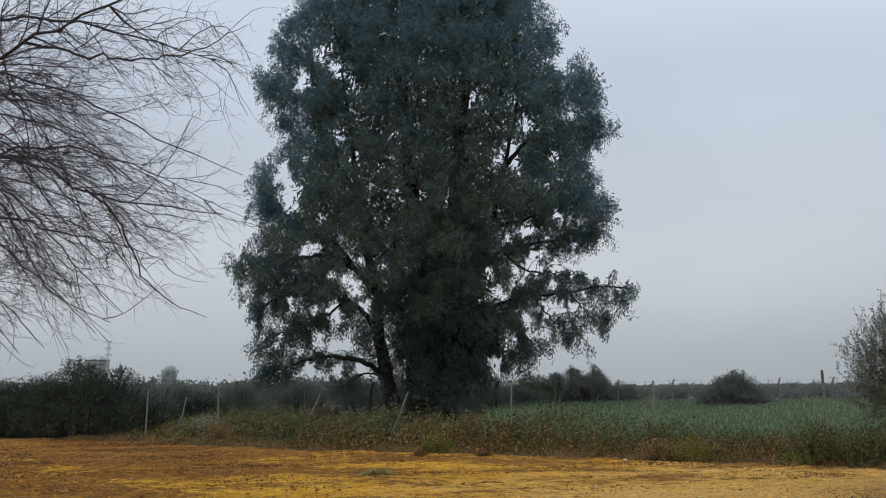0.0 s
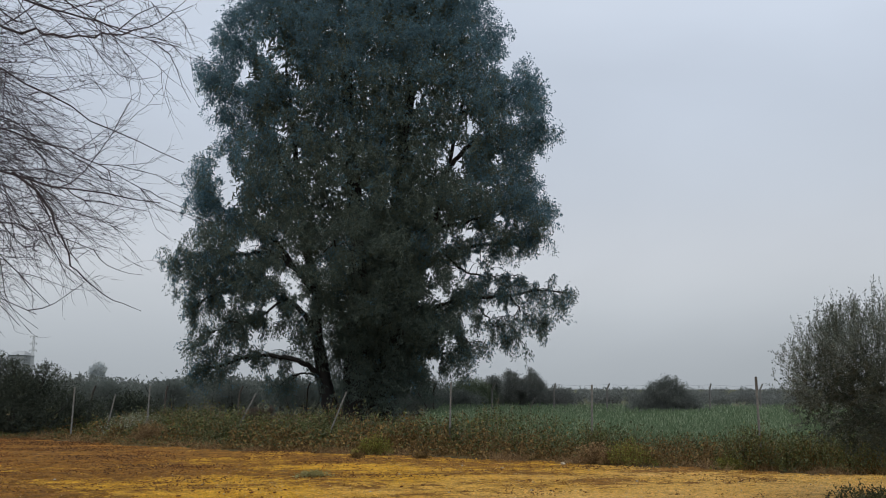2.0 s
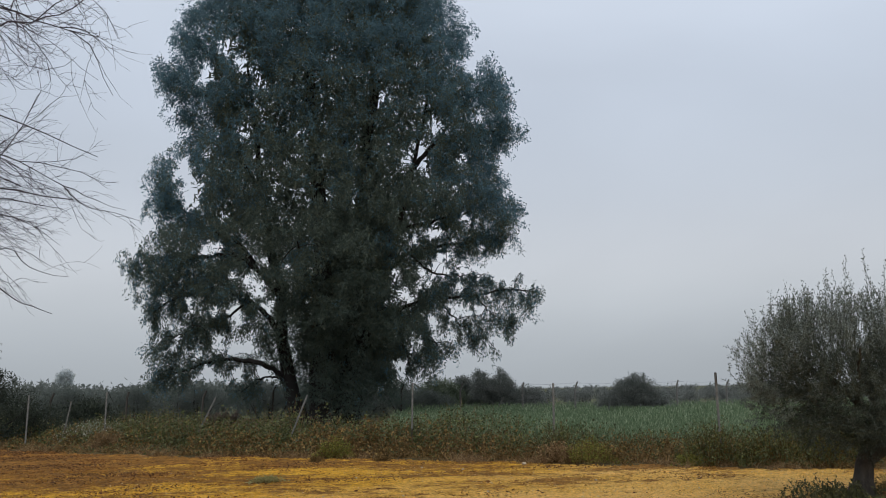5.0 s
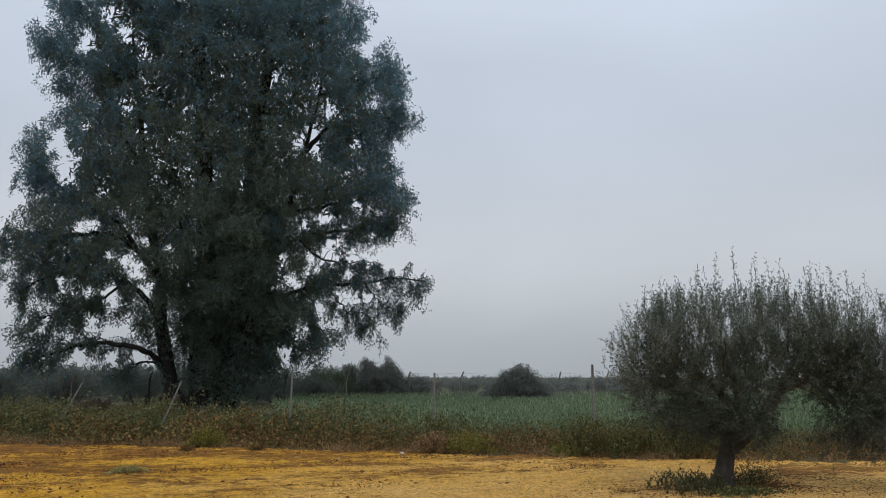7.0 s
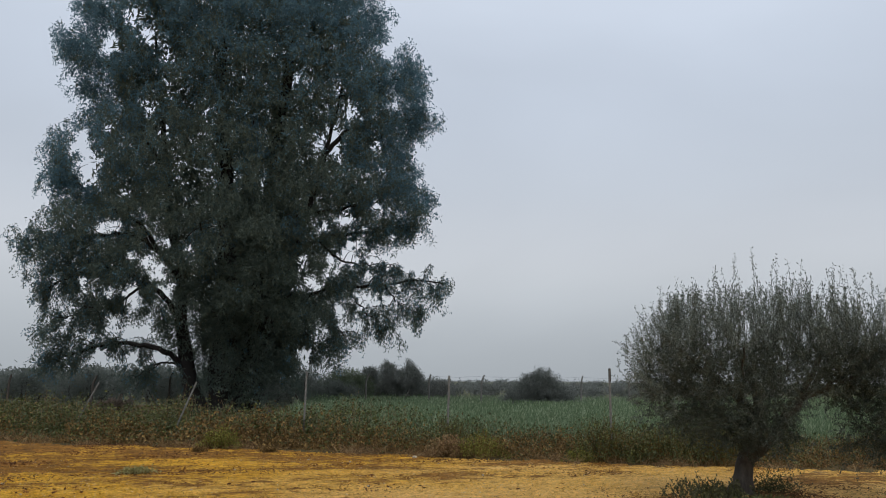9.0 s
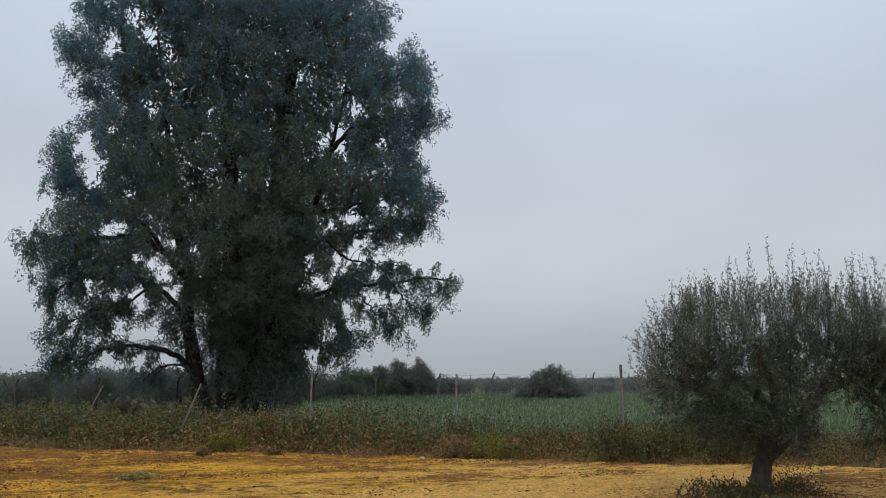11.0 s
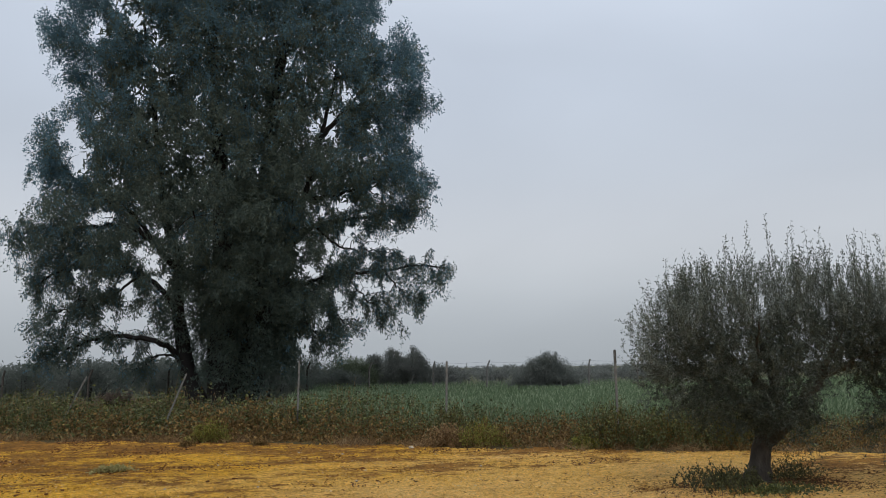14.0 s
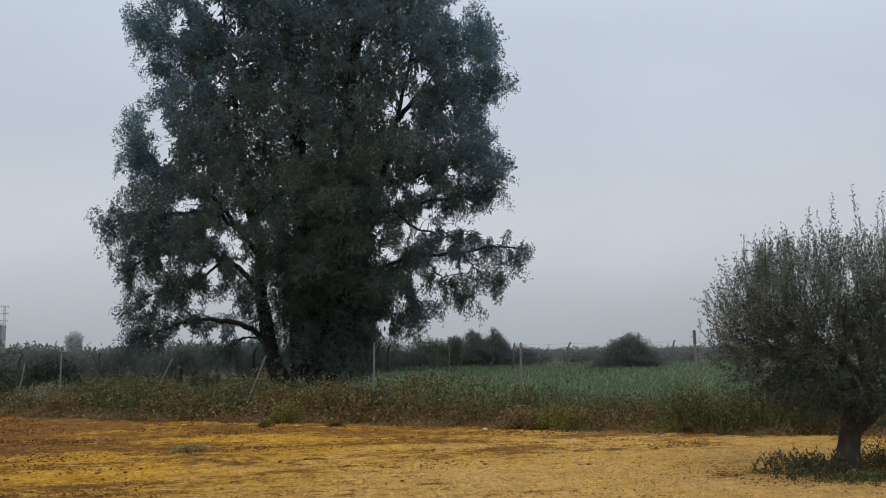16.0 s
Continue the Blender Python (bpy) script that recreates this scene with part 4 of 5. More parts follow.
shrub("evergreen_shrub", (-16.2, 31.0, 0), ((0, 0, 1.3, 0.85), (-1.0, 0, 1.2, 0.9), (1.0, 0, 1.35, 0.8), (0.2, -0.3, 0.8, 1.05), (-1.6, 0, 0.9, 1.05), (0.9, -0.2, 0.7, 1.0), (1.7, 0, 1.3, 0.8)), 4600, 0.08, "broad dark evergreen shrub beside a taller one", M_SHRUB)
shrub("evergreen_shrub", (-9.6, 33.4, 0), ((0, 0, 0.9, 0.6), (0.4, 0, 0.6, 0.6), (-0.4, 0, 0.7, 0.6)), 1100, 0.10, "low dark shrub behind leaning fence posts", M_SHRUB)
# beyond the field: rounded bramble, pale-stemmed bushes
shrub("bramble", (15.4, 45.3, 0), ((0, 0, 1.15, 0.92), (-0.8, 0, 0.9, 0.8), (0.85, 0, 0.95, 0.85), (0.25, 0, 1.7, 0.6), (-1.5, 0, 0.5, 0.6), (1.5, 0, 0.6, 0.65), (-0.5, 0, 1.55, 0.45), (0.1, 0, 2.2, 0.16), (0.7, 0, 2.1, 0.14)), 5200, 0.085, "rounded dark bramble thicket on a far wire fence", M_GROVE_HAZED)
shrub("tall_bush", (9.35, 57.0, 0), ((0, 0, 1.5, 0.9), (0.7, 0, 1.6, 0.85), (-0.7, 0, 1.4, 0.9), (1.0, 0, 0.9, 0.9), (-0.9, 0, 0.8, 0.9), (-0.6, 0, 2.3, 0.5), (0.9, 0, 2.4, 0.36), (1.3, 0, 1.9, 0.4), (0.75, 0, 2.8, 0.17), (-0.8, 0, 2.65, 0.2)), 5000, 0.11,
      "dark bushy young olive with upright tips beyond a fence", M_GROVE_HAZED, droop=-0.4)
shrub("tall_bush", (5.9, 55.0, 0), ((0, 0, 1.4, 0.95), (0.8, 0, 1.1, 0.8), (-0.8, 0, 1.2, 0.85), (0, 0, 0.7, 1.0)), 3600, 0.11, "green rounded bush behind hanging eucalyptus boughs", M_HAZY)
shrub("tall_bush", (7.35, 55.5, 0), ((0, 0, 2.0, 0.35), (0.1, 0, 1.5, 0.3)), 380, 0.15, "thin sparse bush between two dense ones", M_GROVE_HAZED)
shrub("tall_bush", (12.0, 57.5, 0), ((0, 0, 1.0, 0.7), (0.5, 0, 0.8, 0.7), (-0.5, 0, 0.8, 0.7)), 1400, 0.15, "small dark bush beyond a wire fence", M_GROVE_HAZED)
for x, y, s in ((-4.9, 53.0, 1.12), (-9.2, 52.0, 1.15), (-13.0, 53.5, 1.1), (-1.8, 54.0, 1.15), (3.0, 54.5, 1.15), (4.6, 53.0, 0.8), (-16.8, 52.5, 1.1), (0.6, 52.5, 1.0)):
    shrub("undergrowth_bush", (x, y, 0), ((0, 0, 1.0 * s, 1.0 * s), (-1.1, 0.1, 0.85 * s, 0.95 * s), (1.1, 0, 0.85 * s, 0.95 * s), (0.3, -0.2, 1.45 * s, 0.55 * s)), 2000, 0.105, "dark undergrowth bush in the shade behind a eucalyptus", M_THICKET_HAZED, "undergrowth behind the tree", per=5)


# ---- the olive grove in the distance ----
def build_grove():
    kinds = []
    for k in range(4):
        ob = thing("grove_olive", (0, 0, 0), "dull green olive tree in a distant grove", "tree", "olives of the grove")
        sb, lb = Buf(), Buf()
        tube(sb, bent(((0, 0, -0.15), (0.05, 0.02, 0.5), (-0.03, 0, 1.1)), 6, 0.02), np.linspace(0.16, 0.08, 6), 6)
        c = [(RNG.normal() * 0.55, RNG.normal() * 0.55, RNG.uniform(0.75, 1.65), 0.85, 0.85, 0.7) for _ in range(7)]
        at, out, _ = scatter_in(c, 200, 0.4)
        at[:, 2] = np.maximum(at[:, 2], 0.1)
        sprays(lb, at, out, 5, 0.3, 0.15, -0.1, 0.16, 0.5)
        part("trunk", sb.mesh("trunk", M_OLIVE_BARK, True), ob)
        part("crown", lb.mesh("crown", M_GROVE_HAZED), ob)
        kinds.append(ob)
    first = True
    count = 0
    for row, y in enumerate((62, 69, 77, 90, 112, 145)):
        step = 2.7 + 0.012 * y
        reach_l, reach_r = -0.66 * y - 4, 0.70 * y + 4
        for x in np.arange(reach_l, reach_r, step * 1.1):
            if y < 66 and 3 < x < 23:
                continue
            px, py = x + RNG.normal() * 0.4, y + RNG.normal() * 0.8 + (0 if x < 0 else 4)
            s = RNG.uniform(0.82, 1.04) * (1.0 + 0.002 * y) * (0.97 if x < 0 else 0.62)
            m = Matrix.LocRotScale((px, py, 0), Euler((0, 0, RNG.uniform(0, 6.28))), None)
            src = kinds[count % 4]
            if count < 4:
                src.matrix_basis = m
                src.scale = (s, s, s)
                o = src
            else:
                o = copy_thing(src, m)
                o.scale = (s * 1.1, s * 1.1, s)
            count += 1


build_grove()
far = thing("distant_tree", (-142.5, 436.0, 0), "pale misty tree standing above a distant grove", "tree")
far.scale = (1.15, 1.15, 1.38)
fb, ft = Buf(), Buf()
tube(ft, bent(((0, 0, -0.2), (0.2, 0, 4), (0, 0, 8)), 6), np.linspace(0.5, 0.2, 6), 6)
fat, fout, _ = scatter_in(((0, 0, 8.4, 2.3, 2.3, 2.0), (-1.9, 0, 7.2, 1.9, 1.9, 1.7), (1.9, 0, 7.6, 1.8, 1.8, 1.7), (0.3, 0, 5.6, 2.5, 2.2, 1.6), (-2.2, 0, 5.0, 1.3, 1.3, 1.2), (2.4, 0, 5.2, 1.3, 1.3, 1.2)), 900, 0.3)
sprays(fb, fat, fout, 5, 0.6, 0.28, 0.2, 0.3)
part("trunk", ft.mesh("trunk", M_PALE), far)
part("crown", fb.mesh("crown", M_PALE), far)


# ---- mast and house on the skyline ----
def box(bm, size, at=(0, 0, 0), turn=(0, 0, 0), bevel=0.0):
    made = bmesh.ops.create_cube(bm, size=1.0, matrix=Matrix.LocRotScale(at, Euler([radians(a) for a in turn]), size))
    if bevel:
        es = {e for v in made["verts"] for e in v.link_edges}
        bmesh.ops.bevel(bm, geom=list(es), offset=bevel, segments=2, affect="EDGES")
    return made["verts"]


def mesh_of(name, bm, material, smooth=False):
    me = bpy.data.meshes.new(name)
    bm.to_mesh(me)
    bm.free()
    me.materials.append(material)
    return me


mast = thing("power_mast", (-104.6, 261.0, 0), "pale power line mast with three short crossarms", "pylon")
bm = bmesh.new()
for sx in (-1, 1):
    for sy in (-1, 1):
        box(bm, (0.09, 0.09, 17.0), (sx * 0.3, sy * 0.3, 8.4), (sy * 0.6, -sx * 0.6, 0))
for k in range(14):
    box(bm, (0.9, 0.08, 0.08), (0, -0.34, 0.6 + 1.18 * k), (0, 50 if k % 2 else -50, 0))
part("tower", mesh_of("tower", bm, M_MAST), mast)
for z, w in ((17.0, 2.1), (14.9, 2.1), (12.8, 2.2)):
    bm = bmesh.new()
    box(bm, (w, 0.25, 0.2), (0, 0, z))
    for sx in (-1, 1):
        box(bm, (0.14, 0.14, 0.55), (sx * w * 0.45, 0, z - 0.3))
    part("crossarm", mesh_of("crossarm", bm, M_MAST), mast)
house = thing("farm_house", (-108.2, 262.0, 0), "pale farmhouse gable half hidden behind shrubs", "house")
bm = bmesh.new()
box(bm, (4.4, 8.0, 11.2), (0, 0, 5.6))
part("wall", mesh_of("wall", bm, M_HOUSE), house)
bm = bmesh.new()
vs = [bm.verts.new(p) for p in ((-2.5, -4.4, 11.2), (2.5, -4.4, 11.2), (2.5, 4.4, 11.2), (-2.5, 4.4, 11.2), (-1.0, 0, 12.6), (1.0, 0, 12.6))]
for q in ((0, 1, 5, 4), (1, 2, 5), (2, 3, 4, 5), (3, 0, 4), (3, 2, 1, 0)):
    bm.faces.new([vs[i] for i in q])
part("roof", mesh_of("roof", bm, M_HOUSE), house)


# ---- dry brush behind the fence ----
shrub("brush_pile", (-6.15, 43.6, 0), ((0, 0, 0.34, 0.24), (-0.5, 0.1, 0.3, 0.2), (0.5, 0, 0.36, 0.2), (0.1, 0, 0.62, 0.1), (-0.3, 0, 0.52, 0.1), (0.6, 0, 0.56, 0.09), (-0.75, 0, 0.3, 0.14)), 330, 0.09, "pile of dry pinkish brown brush behind weeds", M_DRY, category="brush")


# ---- fences ----
def near_post(place, tall, lean=(0, 0), dark_to=0.0, wide=0.042, group="posts of the near fence", label="weathered grey concrete fence post", cap=False):
    ob = thing("fence_post", place, label, "fence post", group)
    ob.rotation_euler = (radians(lean[1]), radians(lean[0]), 0)
    bm = bmesh.new()
    box(bm, (wide, wide, tall + 0.25 - dark_to), (0, 0, (tall - 0.25 + dark_to) / 2), (0, 0, 8), 0.008)
    for v in bm.verts:
        v.co.x += 0.006 * math.sin(5 * v.co.z)
    part("shaft", mesh_of("shaft", bm, M_POST), ob)
    if dark_to:
        bm = bmesh.new()
        box(bm, (wide * 0.62, wide * 0.62, dark_to + 0.25), (0, 0, (dark_to - 0.25) / 2 + 0.002), (0, 0, 8), 0.006)
        part("foot", mesh_of("foot", bm, M_DARK_POST), ob, "dark stained lower stake")
    if cap:
        bm = bmesh.new()
        box(bm, (wide * 1.15, wide * 1.15, 0.28), (0.004, 0, tall - 0.12), (0, 0, 20), 0.012)
        part("head", mesh_of("head", bm, M_DARK_POST), ob, "dark knobbly wooden head")
    return ob


near_post((1.72, 22.2, 0), 1.78, (1.2, 0), 0.85, label="grey concrete fence post on a dark stake among weeds")
near_post((4.80, 19.57, 0), 1.70, (1.0, 0), label="slim grey fence post standing in a green crop")
near_post((7.72, 17.2, 0), 1.84, (-0.6, 0), cap=True, label="grey fence post with a dark knobbly head")
near_post((-1.62, 24.2, 0), 1.62, (21, 0), wide=0.042, label="grey fence post leaning steeply over weeds")
near_post((-4.5, 26.0, 0), 1.62, (25, 0), wide=0.042, label="grey fence post leaning steeply before pale debris")
near_post((-7.5, 28.0, 0), 1.68, (0.5, 0), wide=0.046, label="upright pale fence post beside overgrown weeds")
near_post((-9.95, 28.3, 0), 1.62, (0.5, 0), wide=0.046, label="upright pale fence post near dark shrubs")
near_post((-8.95, 28.5, 0), 1.42, (10, 0), wide=0.042, label="short tilted fence post near dark shrubs")


FAR_LINE = ((-18.6, 36.6), (-15.5, 37.0), (-12.4, 37.4), (-9.44, 37.9), (-6.42, 38.8), (-3.7, 42.4), (-0.8, 44.2), (2.7, 44.7), (5.9, 45.4), (9.4, 46.0), (12.35, 46.0), (15.3, 46.0), (18.2, 46.1), (21.1, 46.1), (24.0, 46.2), (26.9, 46.3), (29.8, 46.4), (32.7, 46.5))


def far_fence():
    fence = thing("wire_fence", (0, 0, 0), "chain-link fence on thin posts with bent tops", "fence")
    for k, (x, y) in enumerate(FAR_LINE):
        b = Buf()
        h = 1.40 if x < -5 else 1.62
        bend = 0.17 if k % 3 else 0.10
        tube(b, ((x, y, -0.1), (x + 0.01, y, 0.8), (x + 0.02, y, h - 0.1), (x + bend * 0.3, y - 0.02, h + 0.02), (x + bend * 0.6, y - 0.04, h + 0.14), (x + bend, y - 0.06, h + 0.3)), (0.05, 0.05, 0.05, 0.048, 0.045, 0.04), 6)
        part("post", b.mesh("post", M_FAR_POST if x > 5 else M_DARK_POST, True), fence)
    for h in (0.4, 1.1, 1.62, 1.84):
        for (x, y), (u, w) in zip(FAR_LINE[8:], FAR_LINE[9:]):
            b = Buf()
            sag = 0.03 if h < 1.7 else 0.07
            tube(b, ((x, y - 0.05, h), ((x + u) / 2, (y + w) / 2 - 0.05, h - sag), (u, w - 0.05, h)), 0.0045, 3)
            part("wire", b.mesh("wire", M_WIRE), fence)
    net = Buf()
    for (x, y), (u, w) in zip(FAR_LINE[9:], FAR_LINE[10:]):
        span = math.hypot(u - x, w - y)
        n = int(span / 0.13)
        for k in range(-10, n + 1):
            for way in (1, -1):
                s0, s1 = (k * 0.13, k * 0.13 + 1.35) if way > 0 else (k * 0.13 + 1.35, k * 0.13)
                z0, z1 = 0.25, 1.62
                if min(s0, s1) < 0 or max(s0, s1) > span:
                    lo, hi = max(0, min(s0, s1)), min(span, max(s0, s1))
                    if hi <= lo:
                        continue
                    f = lambda s: z0 + (z1 - z0) * (s - s0) / (s1 - s0)
                    a, c = ((lo, f(lo)), (hi, f(hi)))
                else:
                    a, c = (s0, z0), (s1, z1)
                p = [(x + (u - x) * s / span, y + (w - y) * s / span - 0.05, z) for s, z in (a, c)]
                tube(net, p, 0.005, 3)
    part("netting", net.mesh("netting", M_WIRE), fence)
    return fence


far_fence()
for x, y, turn, s in ((2.3, 44.4, -32, 1.7), (8.0, 45.6, 28, 1.3)):
    brace = thing("fence_brace", (x, y, 0), "thin slanting stay propping a fence post", "brace", "stays of the far fence")
    b = Buf()
    tube(b, ((-s * math.sin(radians(turn)) / 2, 0, -0.05), (s * math.sin(radians(turn)) / 2, 0, s * math.cos(radians(turn)))), 0.03, 5)
    part("bar", b.mesh("bar", M_DARK_POST if x < 5 else M_POST), brace)


# ---- weeds before the fence ----
def weeds():
    # single plants, each with a few stems from one root
    m = 2600
    cx = RNG.uniform(-13, 17, m)
    cdepth = RNG.random(m) ** 1.05 * (4.6 + 1.6 * np.clip((-1.0 - cx) / 4, 0, 1))
    cy = edge(cx) + 0.25 + cdepth + 0.2 * np.sin(1.7 * cx) + 0.15 * np.sin(4.3 * cx)
    ctall = RNG.uniform(0.55, 1.12, m) + 0.18 * (RNG.random(m) < 0.08)
    n = 18500
    own = RNG.integers(0, m, n)
    spread = RNG.normal(size=(2, n)) * 0.12
    x, y, depth = cx[own] + spread[0], cy[own] + spread[1], cdepth[own] + spread[1]
    lump = 0.5 + 0.5 * np.sin(1.1 * x + 0.7 * np.sin(0.6 * y)) * np.sin(0.9 * y + 0.5 * x)
    right = np.clip((x - 3.8) / 3.5, 0, 1)
    rise = np.interp(depth - 0.9 * np.clip((-2.5 - x) / 2.5, 0, 1), (-0.9, 0, 0.35, 1.0, 2.0, 4.6), (0.14, 0.28, 0.52, 0.82, 0.97, 1.08))
    tall = rise * (0.68 + 0.42 * lump) * (1 - 0.42 * right) * ctall[own] * 1.14 * (1 - 1.1 * np.hypot(*spread)) * RNG.uniform(0.75, 1.08, n)
    left = np.clip((-6.0 - x) / 3, 0, 1)
    tall *= 1 - 0.2 * left
    # trodden lower just before the fence posts
    for px, py in ((1.72, 22.2), (-1.62, 24.2), (-4.5, 26.0), (4.8, 19.57)):
        tall *= 1 - 0.6 * np.exp(-((x - px) / 0.28) ** 2) * (y < py + 0.1) * (y > py - 2.2)
    foot = np.stack([x, y, rough(x, y) - 0.02], 1)
    way = unit(np.stack([RNG.normal(0, 0.22, n), RNG.normal(-0.1, 0.22, n), np.ones(n)], 1))
    fade = np.clip(1.32 - depth / 2.3 + RNG.normal(0, 0.12, n) + RNG.normal(0, 0.3, m)[own] + 0.25 * np.sin(0.8 * x + 2), 0, 1)
    stems, green, brown = Buf(), Buf(), Buf()
    pick = RNG.random(n) < 0.45
    for k in np.flatnonzero(pick):
        tube(stems, (foot[k], foot[k] + way[k] * tall[k]), (0.006, 0.003), 3)
    for share in np.linspace(0.2, 1.0, 10):
        p = foot + way * (tall * share)[:, None] + RNG.normal(size=(n, 3)) * (0.06, 0.06, 0.03)
        w = RNG.normal(size=(n, 3)) * (1, 1, 0.55) + (0, -0.3, 0.05)
        size = RNG.uniform(0.04, 0.105, n) * np.interp(y, (16.5, 22.5), (0.62, 1.0))
        dry = RNG.random(n) < np.clip(fade * 1.1 + 0.5 - 0.95 * share, 0.04, 0.97)
        hang = w + np.array((0, 0, -1.0)) * dry[:, None]
        for sel, buf in ((dry, brown), (~dry, green)):
            leaves(buf, p[sel], hang[sel], size[sel], size[sel] * RNG.uniform(0.45, 0.8, sel.sum()))
    stuff("weed_stems", stems.mesh("weed_stems", M_STRAW), "thin brown stems of tall roadside weeds", "weeds")
    stuff("green_weeds", green.mesh("green_weeds", M_GREEN), "tangled green broad-leaved weeds along a fence", "weeds")
    stuff("withered_weeds", brown.mesh("withered_weeds", M_BROWN), "withered brown weeds at the edge of bare earth", "weeds")
    # dry grass along the foot
    m = 24000
    x = RNG.uniform(-13, 17, m)
    y = edge(x) + RNG.normal(0.15, 0.3, m) + RNG.random(m) * np.clip((-2.0 - x) / 3, 0, 1) * 1.1 + 0.2 * np.sin(1.7 * x) + 0.15 * np.sin(4.3 * x)
    thick = RNG.random(m) < np.clip(0.25 + 0.55 * np.sin(0.9 * x) * np.sin(2.3 * x + 1) + 0.25 * np.sin(5.1 * x) + 0.2 * (x < -3), 0.04, 1)
    x, y = x[thick], y[thick]
    m = len(x)
    gb = Buf()
    blades(gb, np.stack([x, y, rough(x, y) - 0.01], 1), np.stack([RNG.normal(0, 0.9, m), RNG.normal(-0.2, 0.9, m), np.ones(m)], 1), RNG.uniform(0.06, 0.32, m), RNG.uniform(0.005, 0.011, m))
    stuff("dry_grass", gb.mesh("dry_grass", M_STRAW), "straw-coloured dry grass fringing the weeds", "grass")


weeds()


def weed_clump(place, size, tall, n, material, label, leaf=0.07):
    ob = thing("weed_clump", place, label, "weed")
    sb, lb = Buf(), Buf()
    foot = np.stack([RNG.normal(0, size * 0.4, n), RNG.normal(0, size * 0.3, n), np.zeros(n)], 1)
    dome = np.clip(1 - (foot[:, 0] / size) ** 2 - (foot[:, 1] / size) ** 2, 0.25, 1)
    way = unit(np.stack([foot[:, 0] / size * 0.5 + RNG.normal(0, 0.25, n), RNG.normal(0, 0.3, n), np.ones(n)], 1))
    h = tall * dome * RNG.uniform(0.7, 1.1, n)
    for k in range(n):
        tube(sb, (foot[k] - (0, 0, 0.03), foot[k] + way[k] * h[k]), (0.006, 0.002), 3)
    for share in np.linspace(0.2, 1.0, 8):
        for _ in range(2):
            leaves(lb, foot + way * (h * share)[:, None] + RNG.normal(size=(n, 3)) * 0.03, RNG.normal(size=(n, 3)) + (0, -0.2, 0.4), leaf * RNG.uniform(0.6, 1.2, n), leaf * RNG.uniform(0.3, 0.6, n))
    part("stem", sb.mesh("stem", M_BROWN), ob, kind="stuff")
    part("foliage", lb.mesh("foliage", material), ob)
    return ob


weed_clump((-0.2, 21.4, 0), 0.5, 0.5, 80, M_LIME, "fresh yellow-green weed clump among withered weeds", 0.06)
weed_clump((7.5, 17.1, 0), 0.75, 0.9, 170, M_GREEN, "dark green leafy weed clump at a fence post", 0.065)
weed_clump((8.6, 16.7, 0), 0.85, 0.85, 170, M_GREEN, "tall dark leafy weed clump beside bare earth", 0.065)
weed_clump((9.6, 16.3, 0), 0.8, 0.8, 200, M_GREEN, "leafy green weed clump beside bare earth", 0.06)
weed_clump((4.78, 19.1, 0), 0.5, 0.85, 110, M_GREEN, "dark leafy weed clump before a crop", 0.06)
weed_clump((4.6, 18.5, 0), 0.5, 0.45, 130, M_STRAW, "rusty withered weed clump at the edge of bare earth", 0.06)
weed_clump((5.2, 18.15, 0), 0.6, 0.55, 100, M_LIME, "yellowing weed clump at the edge of bare earth", 0.05)
weed_clump((-7.0, 26.4, 0), 0.6, 0.6, 120, M_STRAW, "dry tan weed clump near fence posts", 0.06)
for x, y, tall in ((-8.6, 28.3, 0.75), (-8.1, 28.7, 0.9), (-7.6, 28.5, 0.95), (-7.9, 28.0, 0.8)):
    weed_clump((x, y, 0), 0.5, tall, 70, M_BLOOM, "weed clump topped with small white flowers", 0.045)
weed_clump((-1.3, 16.05, 0), 0.34, 0.09, 48, M_GREY_WEED, "small grey-green weed tuft on bare earth", 0.05)
weed_clump((6.93, 16.95, 0), 0.35, 0.24, 90, M_LIME, "low green weed tuft at the verge", 0.05)
weed_clump((0.9, 20.2, 0), 0.2, 0.09, 50, M_BROWN, "little brown weed tuft on mossy earth", 0.04)
weed_clump((-0.6, 20.4, 0), 0.16, 0.10, 40, M_BROWN, "little withered tuft on mossy earth", 0.04)


def crop():
    n = 56000
    y = 19 + 38 * RNG.random(n) ** 1.2
    x = RNG.uniform(-0.12, 0.95, n) * y * 0.95 + 0.5
    ok = (y > edge(x) + np.interp(x, (3, 6), (2.3, 1.7))) & (x > 0.5 + 0.10 * (y - 22)) & (y < 56.5)
    x, y = x[ok], y[ok]
    x = np.round(x / 0.17) * 0.17 + RNG.normal(0, 0.035, len(x))
    lump = 0.9 + 0.1 * np.sin(0.5 * x) * np.sin(0.4 * y)
    buf = Buf()
    m = len(x)
    tall = RNG.uniform(0.5, 0.85, m) * lump
    for share in (0.45, 0.72, 0.95):
        foot = np.stack([x + RNG.normal(0, 0.05, m), y + RNG.normal(0, 0.05, m), tall * share - 0.12], 1)
        leaves(buf, foot, np.stack([RNG.normal(0, 0.4, m), RNG.normal(-0.1, 0.4, m), np.ones(m)], 1), RNG.uniform(0.08, 0.2, m), np.interp(y, (20, 55), (0.02, 0.048)))
    stuff("green_crop", buf.mesh("green_crop", M_CROP), "field of young blue-green crop blades", "crop")


crop()


# ---- on the bare earth ----
def pebble(name, place, r, label, group):
    bm = bmesh.new()
    bmesh.ops.create_icosphere(bm, subdivisions=2, radius=r)
    for v in bm.verts:
        v.co *= 1 + 0.28 * noise.noise(v.co * (1.6 / r) + Vector(place))
        v.co.z *= 0.62
    ob = new(name, mesh_of(name, bm, M_STONE))
    ob.location = (place[0], place[1], float(rough(place[0], place[1])) + r * 0.3)
    return tagged(ob, label, "stone", group)


